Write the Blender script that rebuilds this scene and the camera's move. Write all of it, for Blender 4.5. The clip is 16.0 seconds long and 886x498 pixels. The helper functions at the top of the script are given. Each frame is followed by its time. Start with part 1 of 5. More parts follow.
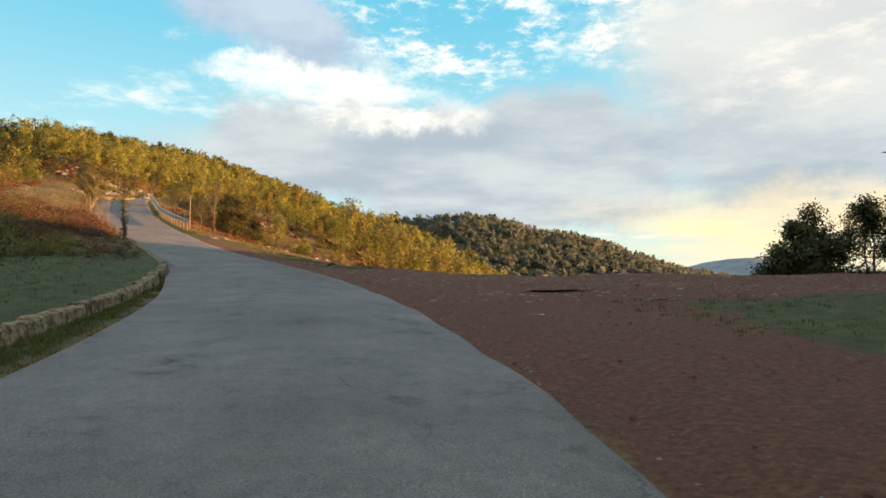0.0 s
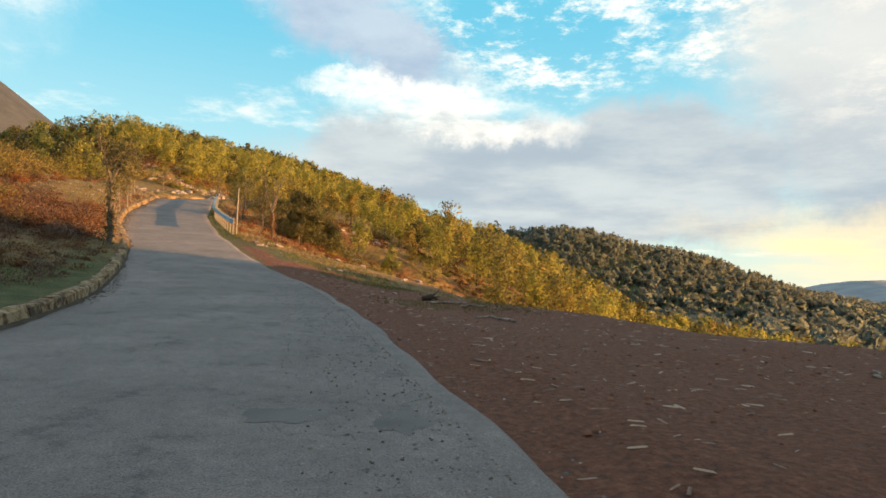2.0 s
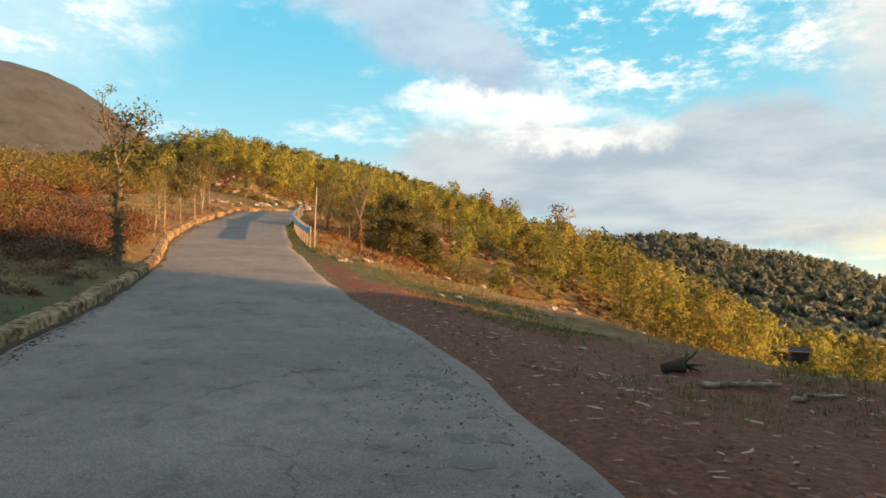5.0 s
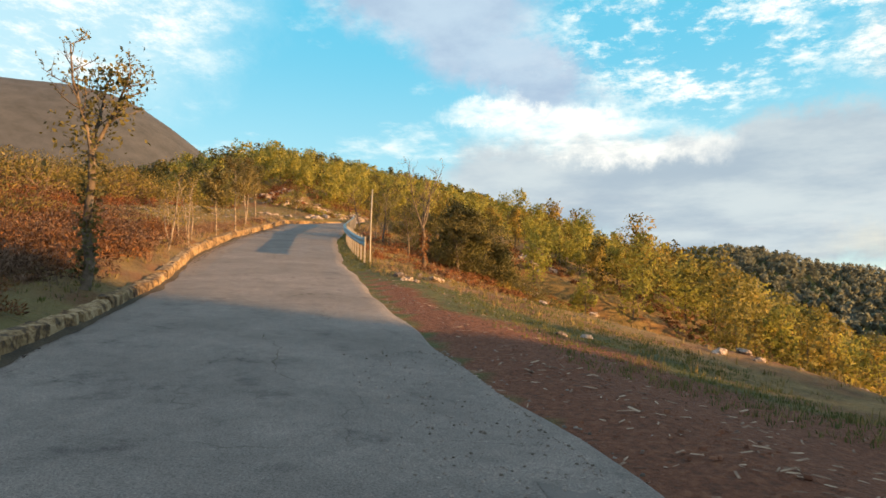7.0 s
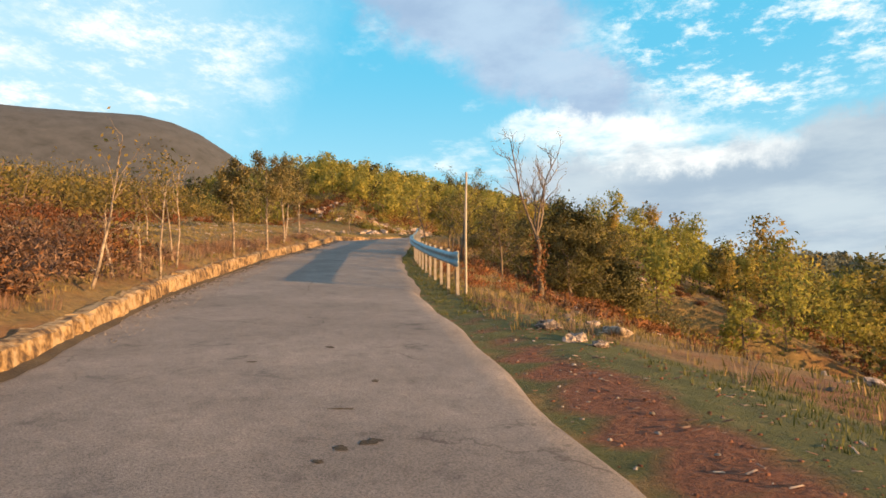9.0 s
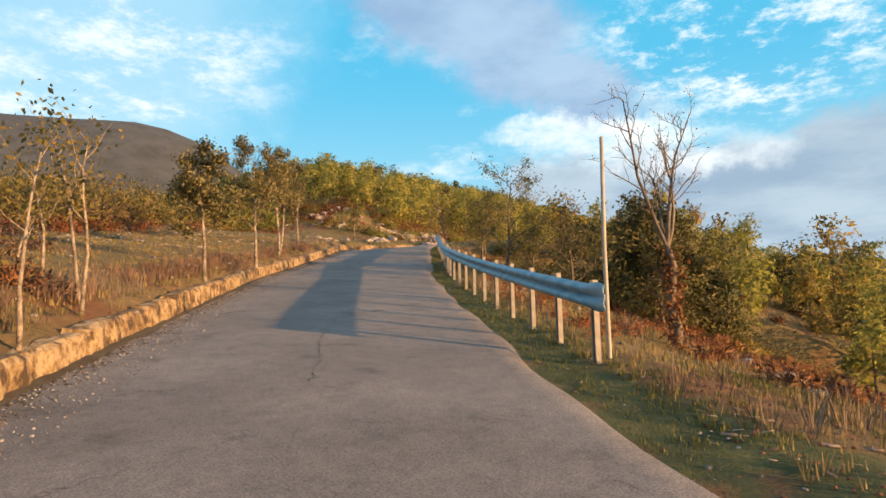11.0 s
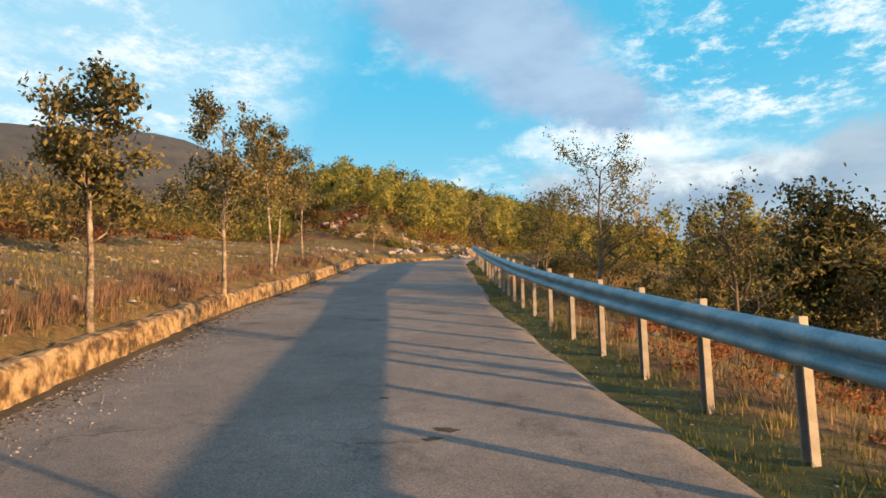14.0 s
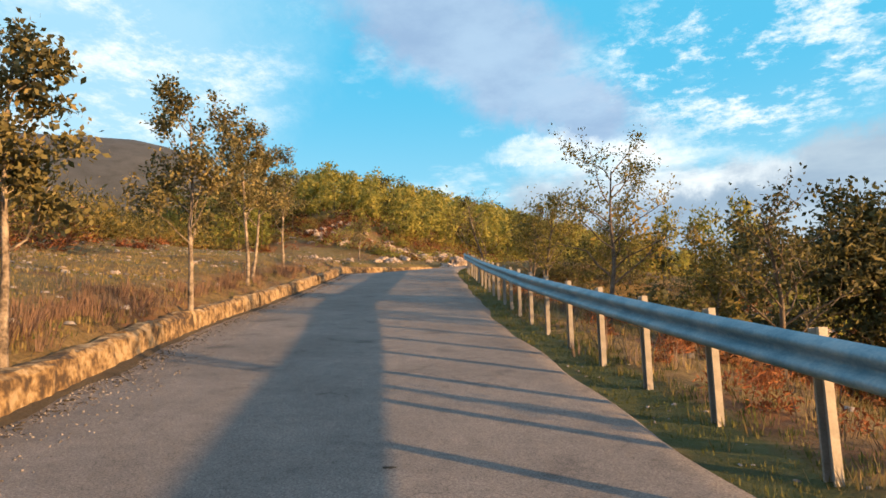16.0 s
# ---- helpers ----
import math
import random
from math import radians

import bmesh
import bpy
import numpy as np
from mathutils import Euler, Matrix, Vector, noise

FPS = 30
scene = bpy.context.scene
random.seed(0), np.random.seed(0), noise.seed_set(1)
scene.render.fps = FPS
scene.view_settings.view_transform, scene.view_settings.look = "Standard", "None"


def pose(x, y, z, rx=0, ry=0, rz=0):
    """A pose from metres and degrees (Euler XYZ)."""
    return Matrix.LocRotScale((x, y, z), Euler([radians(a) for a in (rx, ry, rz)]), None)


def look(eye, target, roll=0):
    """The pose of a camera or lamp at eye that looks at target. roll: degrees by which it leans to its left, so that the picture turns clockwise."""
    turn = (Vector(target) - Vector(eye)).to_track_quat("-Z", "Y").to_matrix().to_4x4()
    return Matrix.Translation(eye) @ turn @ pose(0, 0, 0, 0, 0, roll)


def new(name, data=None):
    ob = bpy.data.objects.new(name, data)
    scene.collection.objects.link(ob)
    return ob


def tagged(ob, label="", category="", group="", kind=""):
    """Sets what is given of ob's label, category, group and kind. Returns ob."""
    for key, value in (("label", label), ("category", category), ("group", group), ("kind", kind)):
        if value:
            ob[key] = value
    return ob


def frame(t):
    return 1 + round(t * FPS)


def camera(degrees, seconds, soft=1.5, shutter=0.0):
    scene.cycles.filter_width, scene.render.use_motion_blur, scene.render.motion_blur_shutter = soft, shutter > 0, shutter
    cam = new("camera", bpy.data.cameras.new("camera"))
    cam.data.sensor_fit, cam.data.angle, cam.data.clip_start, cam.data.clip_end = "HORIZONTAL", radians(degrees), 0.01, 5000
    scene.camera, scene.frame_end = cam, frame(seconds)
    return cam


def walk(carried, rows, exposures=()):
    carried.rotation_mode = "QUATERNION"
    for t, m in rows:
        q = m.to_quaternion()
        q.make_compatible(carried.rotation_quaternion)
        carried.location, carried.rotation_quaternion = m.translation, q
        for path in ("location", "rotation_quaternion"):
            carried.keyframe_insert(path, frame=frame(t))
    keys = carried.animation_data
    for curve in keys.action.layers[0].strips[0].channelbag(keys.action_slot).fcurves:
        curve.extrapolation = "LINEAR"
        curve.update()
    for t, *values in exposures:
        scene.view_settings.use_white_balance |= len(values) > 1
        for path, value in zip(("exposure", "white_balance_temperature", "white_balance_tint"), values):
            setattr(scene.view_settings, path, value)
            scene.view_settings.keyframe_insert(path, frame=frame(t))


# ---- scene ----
cam = camera(70.0, 16.0, 1.6)
# seconds, eye x y z, degrees of yaw to the left, of pitch up, of roll (right side up)
PATH = [
    (0, 0.00, 0.00, 1.30, -0.00, 2.00, -0.10),
    (0.5, -0.30, 3.67, 1.46, 0.66, 2.56, 0.97),
    (1, -0.79, 7.52, 1.70, 2.65, 2.32, 0.61),
    (1.5, -1.71, 11.44, 1.87, 5.75, 2.67, 1.28),
    (2, -2.83, 14.72, 2.07, 8.17, 3.00, 1.59),
    (2.5, -3.72, 17.21, 2.24, 10.31, 3.05, 1.25),
    (3, -4.42, 19.09, 2.37, 12.14, 3.07, 1.07),
    (3.5, -4.97, 20.42, 2.45, 13.58, 3.24, 0.91),
    (4, -5.43, 21.46, 2.50, 14.67, 3.42, 0.85),
    (6.5, -7.88, 26.24, 2.73, 19.26, 4.79, 0.72),
    (7, -8.79, 27.86, 2.89, 20.97, 5.17, 0.80),
    (7.5, -9.83, 29.64, 3.04, 22.94, 5.63, 0.16),
    (8, -11.03, 31.53, 3.27, 24.57, 6.28, -0.33),
    (8.5, -12.48, 33.69, 3.52, 25.61, 6.95, -0.64),
    (8.7, -12.99, 34.46, 3.63, 25.98, 6.59, -0.36),
    (10.8, -17.28, 39.77, 4.70, 25.76, 6.98, -1.08),
    (11, -17.57, 40.19, 4.77, 25.77, 7.05, -1.11),
    (11.5, -18.30, 41.27, 4.96, 25.73, 7.36, -1.01),
    (12, -18.90, 42.14, 5.10, 25.69, 7.74, -0.80),
    (12.5, -19.46, 43.03, 5.27, 26.34, 7.92, -0.41),
    (13, -20.15, 44.03, 5.39, 27.15, 8.29, -0.60),
    (13.5, -20.87, 45.00, 5.57, 27.73, 8.14, -0.35),
    (14, -21.33, 45.67, 5.70, 27.38, 8.18, -0.73),
    (14.5, -21.67, 46.12, 5.79, 26.92, 8.25, -0.77),
    (15, -21.83, 46.34, 5.84, 26.62, 8.41, -0.88),
    (15.5, -21.96, 46.53, 5.86, 26.44, 8.88, -0.88),
    (16, -22.21, 46.82, 5.93, 25.92, 8.86, -1.03),
]


def aim(x, y, z, yaw, pitch, roll):
    a, p = radians(yaw), radians(pitch)
    way = Vector((-math.sin(a) * math.cos(p), math.cos(a) * math.cos(p), math.sin(p)))
    return look((x, y, z), Vector((x, y, z)) + way * 10, roll)


walk(cam, [(row[0], aim(*row[1:])) for row in PATH], [(0, 1.5, 7500, 9), (4, 1.5, 7450, 8), (8, 1.46, 7000, 7), (11, 1.34, 6300, 5), (13, 1.24, 6200, 3), (14.5, 1.32, 6300, 4), (16, 1.36, 6300, 5)])

# ---------------------------------------------------------------- light
SUN_AZ = radians(94)      # the sun stands low over the valley, clockwise from +y
SUN_EL = radians(4.6)
world = bpy.data.worlds.new("sky")
scene.world = world
world.use_nodes = True
wt = world.node_tree
wt.nodes.clear()


def wmath(op, a, b=None, c=None, clamp=False):
    n = wt.nodes.new("ShaderNodeMath")
    n.operation, n.use_clamp = op, clamp
    for i, v in enumerate((a, b, c)):
        if v is None:
            continue
        if isinstance(v, (int, float)):
            n.inputs[i].default_value = v
        else:
            wt.links.new(v, n.inputs[i])
    return n.outputs[0]


def wmix(f, a, b):
    n = wt.nodes.new("ShaderNodeMix")
    n.data_type = "RGBA"
    for i, v in ((0, f), (6, a), (7, b)):
        if isinstance(v, (int, float)):
            n.inputs[i].default_value = v
        elif isinstance(v, tuple):
            n.inputs[i].default_value = (*v, 1)
        else:
            wt.links.new(v, n.inputs[i])
    return n.outputs[2]


sky = wt.nodes.new("ShaderNodeTexSky")
sky.sky_type, sky.sun_disc = "NISHITA", False
sky.sun_elevation, sky.sun_rotation = radians(9), SUN_AZ
sky.air_density, sky.dust_density, sky.ozone_density = 1.0, 0.6, 1.5
SKY = 0.15
co = wt.nodes.new("ShaderNodeTexCoord")
sep = wt.nodes.new("ShaderNodeSeparateXYZ")
wt.links.new(co.outputs["Generated"], sep.inputs[0])
# cloud layers lie on a flat sheet over the valley
lift = wmath("ADD", wmath("MAXIMUM", sep.outputs[2], 0.0), 0.10)
flat = wt.nodes.new("ShaderNodeCombineXYZ")
wt.links.new(wmath("DIVIDE", sep.outputs[0], lift), flat.inputs[0])
wt.links.new(wmath("DIVIDE", sep.outputs[1], lift), flat.inputs[1])


def wnoise(scale, detail, rough, seed, vec=None):
    n = wt.nodes.new("ShaderNodeTexNoise")
    n.noise_dimensions = "4D"
    n.inputs["Scale"].default_value, n.inputs["Detail"].default_value = scale, detail
    n.inputs["Roughness"].default_value, n.inputs["W"].default_value = rough, seed
    wt.links.new(vec or flat.outputs[0], n.inputs["Vector"])
    return n.outputs[0]


def wrange(v, lo, hi):
    n = wt.nodes.new("ShaderNodeMapRange")
    n.interpolation_type = "SMOOTHSTEP"
    wt.links.new(v, n.inputs[0])
    n.inputs[1].default_value, n.inputs[2].default_value = lo, hi
    return n.outputs[0]


def bank(yaw, pitch, wide, high, lean=0.0):
    """0 to 1 round a direction of the sky: a cloud bank's own shape."""
    a, p = radians(yaw), radians(pitch)
    way = Vector((-math.sin(a) * math.cos(p), math.cos(a) * math.cos(p), math.sin(p)))
    side = way.cross(Vector((0, 0, 1))).normalized()
    up = side.cross(way)
    side, up = side * math.cos(lean) + up * math.sin(lean), up * math.cos(lean) - side * math.sin(lean)
    out = []
    for axis, size in ((side, wide), (up, high)):
        n = wt.nodes.new("ShaderNodeVectorMath")
        n.operation = "DOT_PRODUCT"
        wt.links.new(warp, n.inputs[0])
        n.inputs[1].default_value = axis
        out.append(wmath("POWER", wmath("ABSOLUTE", wmath("DIVIDE", n.outputs["Value"], math.sin(radians(size)))), 2.0))
    front = wt.nodes.new("ShaderNodeVectorMath")
    front.operation = "DOT_PRODUCT"
    wt.links.new(co.outputs["Generated"], front.inputs[0])
    front.inputs[1].default_value = way
    near = wmath("SUBTRACT", 1.0, wmath("SQRT", wmath("ADD", out[0], out[1])), clamp=True)
    return wmath("MULTIPLY", near, wmath("GREATER_THAN", front.outputs["Value"], 0.0))


wn = wt.nodes.new("ShaderNodeTexNoise")
wn.inputs["Scale"].default_value, wn.inputs["Detail"].default_value, wn.inputs["Roughness"].default_value = 5.5, 8.0, 0.68
wt.links.new(co.outputs["Generated"], wn.inputs["Vector"])
wv = wt.nodes.new("ShaderNodeVectorMath")
wv.operation = "MULTIPLY_ADD"
wt.links.new(wn.outputs["Color"], wv.inputs[0])
wv.inputs[1].default_value, wv.inputs[2].default_value = (0.26, 0.26, 0.16), (-0.13, -0.13, -0.08)
wadd = wt.nodes.new("ShaderNodeVectorMath")
wadd.operation = "ADD"
wt.links.new(co.outputs["Generated"], wadd.inputs[0])
wt.links.new(wv.outputs[0], wadd.inputs[1])
warp = wadd.outputs[0]

scaled = wt.nodes.new("ShaderNodeVectorMath")
scaled.operation = "SCALE"
wt.links.new(sky.outputs[0], scaled.inputs[0])
scaled.inputs["Scale"].default_value = SKY
base = scaled.outputs[0]


def amount(*shapes):
    v = shapes[0]
    for s in shapes[1:]:
        v = wmath("MAXIMUM", v, s)
    return v


puffs = wrange(wnoise(1.5, 8, 0.66, 3.1), 0.53, 0.72)
wisps = wrange(wnoise(3.2, 8, 0.7, 8.4), 0.48, 0.66)
# grey-lilac sheet high ahead, a bank low over the ridge, white heaps between
GREY, WHITE, GOLD, BLUE = (0.36, 0.47, 0.68), (1.05, 1.06, 1.07), (1.03, 0.87, 0.57), (0.12, 0.62, 0.95)
PALE = (0.46, 0.82, 1.0)
clear = wmix(wrange(sep.outputs[2], 0.10, 0.42), PALE, BLUE)
col = wmix(0.80, base, clear)
col = wmix(wmath("MULTIPLY", puffs, 0.75), col, WHITE)
edge = wrange(amount(bank(56, 22, 20, 12, 0.3), bank(60, 30, 22, 10, 0.1)), 0.0, 0.62)
col = wmix(wmath("MULTIPLY", edge, wmath("MULTIPLY_ADD", wisps, 0.68, 0.32)), col, WHITE)
shreds = wrange(wnoise(4.6, 9, 0.72, 5.5), 0.46, 0.62)
upper = wrange(bank(-12, 26, 26, 10, 0.1), 0.0, 0.36)
col = wmix(wmath("MULTIPLY", wmath("MULTIPLY", upper, shreds), 0.9), col, WHITE)
low = wrange(amount(bank(0, 11, 33, 6.0, 0.03), bank(-6, 7.5, 20, 5.5, 0.0), bank(-36, 15, 26, 17, 0.0), bank(-70, 20, 40, 24, 0)), 0.04, 0.42)
billow = wrange(wnoise(1.1, 7, 0.6, 6.2), 0.34, 0.66)
col = wmix(wmath("MULTIPLY", low, 0.93), col, wmix(billow, (0.37, 0.46, 0.59), (0.57, 0.65, 0.74)))
sheet = wrange(amount(bank(25, 28, 17, 7.5, -0.45), bank(14, 21.0, 10, 4.2, -0.35)), 0.05, 0.55)
col = wmix(wmath("MULTIPLY", sheet, 0.9), col, wmix(wrange(wnoise(2.0, 7, 0.62, 9.3), 0.38, 0.66), GREY, (0.50, 0.63, 0.82)))
heap = wrange(amount(bank(8.0, 15.4, 12, 3.2, -0.02), bank(16, 17.2, 7, 2.0, 0.0)), 0.0, 0.62)
body = wrange(wnoise(2.4, 8, 0.65, 1.7), 0.27, 0.60)
col = wmix(wmath("MULTIPLY", wmath("MULTIPLY", heap, body), 0.97), col, WHITE)
# unseen pale veil over and behind the road, added to tint the fill light
veil = amount(wrange(sep.outputs[2], 0.52, 0.78), wrange(wmath("MULTIPLY", sep.outputs[1], -1.0), 0.05, 0.45))
col = wmix(wmath("MULTIPLY", veil, 0.9), col, (0.50, 0.535, 0.63))
right_ = wrange(bank(-34, 20, 24, 13, 0.1), 0.0, 0.7)
col = wmix(wmath("MULTIPLY", right_, wmath("MULTIPLY_ADD", wisps, 0.45, 0.45)), col, (0.86, 0.88, 0.90))
glow = wrange(amount(bank(-42, 1.5, 42, 7, 0.0), bank(-30, 3.8, 22, 4.4, -0.06)), 0.0, 0.7)
col = wmix(wmath("MULTIPLY", glow, wmath("MULTIPLY_ADD", billow, 0.35, 0.55)), col, GOLD)
bg = wt.nodes.new("ShaderNodeBackground")
wt.links.new(col, bg.inputs[0])
bg.inputs[1].default_value = 0.42
out = wt.nodes.new("ShaderNodeOutputWorld")
wt.links.new(bg.outputs[0], out.inputs[0])

sun = new("sun", bpy.data.lights.new("sun", "SUN"))
sun.data.energy, sun.data.angle, sun.data.color = 4.9, radians(0.6), (1.0, 0.515, 0.205)
sun_way = Vector((math.sin(SUN_AZ) * math.cos(SUN_EL), math.cos(SUN_AZ) * math.cos(SUN_EL), math.sin(SUN_EL)))
sun.matrix_world = look((60, 0, 60), Vector((60, 0, 60)) - sun_way)


# ---------------------------------------------------------------- materials
def material(name, colours, scale=4.0, rough=0.85, bump=0.3, fine=40.0, metal=0.0, spots=None, per_object=0.0, per_island=0.0, coords="Object", distance=0.02, translucent=0.0, span=(0.45, 1.0)):
    m = bpy.data.materials.new(name)
    m.use_nodes = True
    t = m.node_tree
    b = t.nodes["Principled BSDF"]
    b.inputs["Roughness"].default_value, b.inputs["Metallic"].default_value = rough, metal
    c = t.nodes.new("ShaderNodeTexCoord")
    big, small = t.nodes.new("ShaderNodeTexNoise"), t.nodes.new("ShaderNodeTexNoise")
    for n, s, d in ((big, scale, 4), (small, fine, 5)):
        n.inputs["Scale"].default_value, n.inputs["Detail"].default_value = s, d
        t.links.new(c.outputs[coords], n.inputs["Vector"])
    mixed = t.nodes.new("ShaderNodeMath")
    mixed.operation = "MULTIPLY_ADD"
    t.links.new(small.outputs[0], mixed.inputs[0])
    mixed.inputs[1].default_value = 0.45
    t.links.new(big.outputs[0], mixed.inputs[2])
    value = mixed.outputs[0]
    for amount_, source in ((per_object, "ShaderNodeObjectInfo"), (per_island, "ShaderNodeNewGeometry")):
        if amount_:
            n = t.nodes.new(source)
            a = t.nodes.new("ShaderNodeMath")
            a.operation = "MULTIPLY_ADD"
            t.links.new(n.outputs["Random" if source == "ShaderNodeObjectInfo" else "Random Per Island"], a.inputs[0])
            a.inputs[1].default_value = amount_
            t.links.new(value, a.inputs[2])
            s = t.nodes.new("ShaderNodeMath")
            s.operation = "SUBTRACT"
            t.links.new(a.outputs[0], s.inputs[0])
            s.inputs[1].default_value = amount_ / 2
            value = s.outputs[0]
    ramp = t.nodes.new("ShaderNodeValToRGB")
    t.links.new(value, ramp.inputs[0])
    e = ramp.color_ramp.elements
    n = len(colours)
    for i, col_ in enumerate(colours):
        p = span[0] + (span[1] - span[0]) * i / max(1, n - 1)
        if i < 2:
            e[i].position, e[i].color = p, (*col_, 1)
        else:
            x = e.new(p)
            x.color = (*col_, 1)
    t.links.new(ramp.outputs[0], b.inputs["Base Color"])
    if bump:
        k = t.nodes.new("ShaderNodeBump")
        k.inputs["Strength"].default_value, k.inputs["Distance"].default_value = bump, distance
        t.links.new(small.outputs[0], k.inputs["Height"])
        t.links.new(k.outputs[0], b.inputs["Normal"])
    if translucent:
        tr = t.nodes.new("ShaderNodeBsdfTranslucent")
        t.links.new(ramp.outputs[0], tr.inputs[0])
        ms = t.nodes.new("ShaderNodeMixShader")
        ms.inputs[0].default_value = translucent
        t.links.new(b.outputs[0], ms.inputs[1])
        t.links.new(tr.outputs[0], ms.inputs[2])
        t.links.new(ms.outputs[0], t.nodes["Material Output"].inputs[0])
    return m


ASPHALT = bpy.data.materials.new("asphalt")
CONCRETE = material("concrete", [(0.050, 0.034, 0.020), (0.14, 0.092, 0.042), (0.235, 0.17, 0.085), (0.32, 0.25, 0.15)], 6.5, 0.92, 1.0, 22, per_object=0.12, span=(0.58, 0.86))
STEEL = material("galvanised_steel", [(0.115, 0.245, 0.325), (0.19, 0.325, 0.405), (0.28, 0.40, 0.46)], 4, 0.52, 0.15, 45, metal=0.42, span=(0.55, 0.90))
POST = material("post_steel", [(0.19, 0.185, 0.17), (0.27, 0.26, 0.24), (0.36, 0.35, 0.32)], 6, 0.65, 0.1, 60, metal=0.3)
GREYWOOD = material("grey_pole", [(0.25, 0.25, 0.22), (0.40, 0.39, 0.35)], 6, 0.7, 0.2, 40)
ROCK = material("limestone", [(0.065, 0.055, 0.045), (0.20, 0.17, 0.145), (0.34, 0.29, 0.25), (0.45, 0.395, 0.35)], 2, 0.9, 1.0, 9, per_object=0.15, span=(0.55, 0.88))
BARK = material("bark", [(0.055, 0.043, 0.033), (0.12, 0.10, 0.078), (0.20, 0.175, 0.145)], 6, 0.9, 0.6, 30)
PALEBARK = material("pale_bark", [(0.055, 0.045, 0.035), (0.15, 0.125, 0.098), (0.25, 0.215, 0.17), (0.34, 0.30, 0.245)], 7, 0.88, 0.9, 34, span=(0.55, 0.90))
LEAF_OLIVE = material("olive_leaves", [(0.18, 0.20, 0.046), (0.30, 0.305, 0.070), (0.41, 0.38, 0.10)], 0.9, 0.7, 0, 6, per_island=0.4, per_object=0.25, translucent=0.55)
LEAF_OCHRE = material("ochre_leaves", [(0.15, 0.128, 0.034), (0.255, 0.208, 0.052), (0.35, 0.262, 0.068)], 0.9, 0.7, 0, 6, per_island=0.5, per_object=0.3, translucent=0.5)
LEAF_KHAKI = material("khaki_leaves", [(0.092, 0.098, 0.030), (0.168, 0.166, 0.046), (0.25, 0.225, 0.063)], 0.9, 0.7, 0, 6, per_island=0.5, per_object=0.2, translucent=0.42)
RUST = material("rusty_fern", [(0.13, 0.043, 0.018), (0.24, 0.085, 0.034), (0.34, 0.145, 0.06)], 0.6, 0.85, 0, 6, per_island=0.5, translucent=0.3)
LEAF_DARK = material("dark_leaves", [(0.030, 0.040, 0.012), (0.060, 0.070, 0.020), (0.11, 0.105, 0.028)], 0.9, 0.7, 0, 6, per_island=0.4, per_object=0.2, translucent=0.2)
# far leaves, greyed and paled so that their colour carries the haze
LEAF_FAR_HAZED = material("hazed_far_forest", [(0.165, 0.20, 0.172), (0.20, 0.232, 0.19), (0.24, 0.262, 0.208)], 0.05, 0.8, 0, 0.6, per_island=0.2, translucent=0.62)
BRACKEN = material("bracken", [(0.08, 0.035, 0.015), (0.17, 0.075, 0.03), (0.26, 0.13, 0.05)], 0.6, 0.85, 0, 6, per_island=0.5, translucent=0.25)
STRAW = material("dry_grass", [(0.09, 0.085, 0.025), (0.20, 0.16, 0.06), (0.32, 0.24, 0.10)], 0.5, 0.85, 0, 6, per_island=0.5, translucent=0.25)
GRASS = material("green_grass", [(0.045, 0.068, 0.014), (0.09, 0.11, 0.025), (0.17, 0.16, 0.045)], 0.5, 0.8, 0, 6, per_island=0.5, translucent=0.25)
LEAF_SPARSE = material("thinning_leaves", [(0.115, 0.112, 0.042), (0.205, 0.185, 0.070), (0.32, 0.265, 0.108)], 0.9, 0.65, 0, 6, per_island=0.6, translucent=0.35)
# dull olive leaves, darkened to carry the shade below the guardrail
LEAF_DULL = material("dull_leaves", [(0.052, 0.057, 0.022), (0.10, 0.10, 0.034), (0.16, 0.142, 0.048)], 0.9, 0.7, 0, 6, per_island=0.5, translucent=0.3)
CHIP = material("splintered_wood", [(0.09, 0.052, 0.038), (0.22, 0.15, 0.11), (0.42, 0.33, 0.25)], 3, 0.9, 0.2, 20, per_island=0.6)
CLOD = material("red_earth", [(0.08, 0.032, 0.018), (0.15, 0.060, 0.033), (0.22, 0.102, 0.060)], 3, 0.95, 0.3, 20, per_island=0.5)


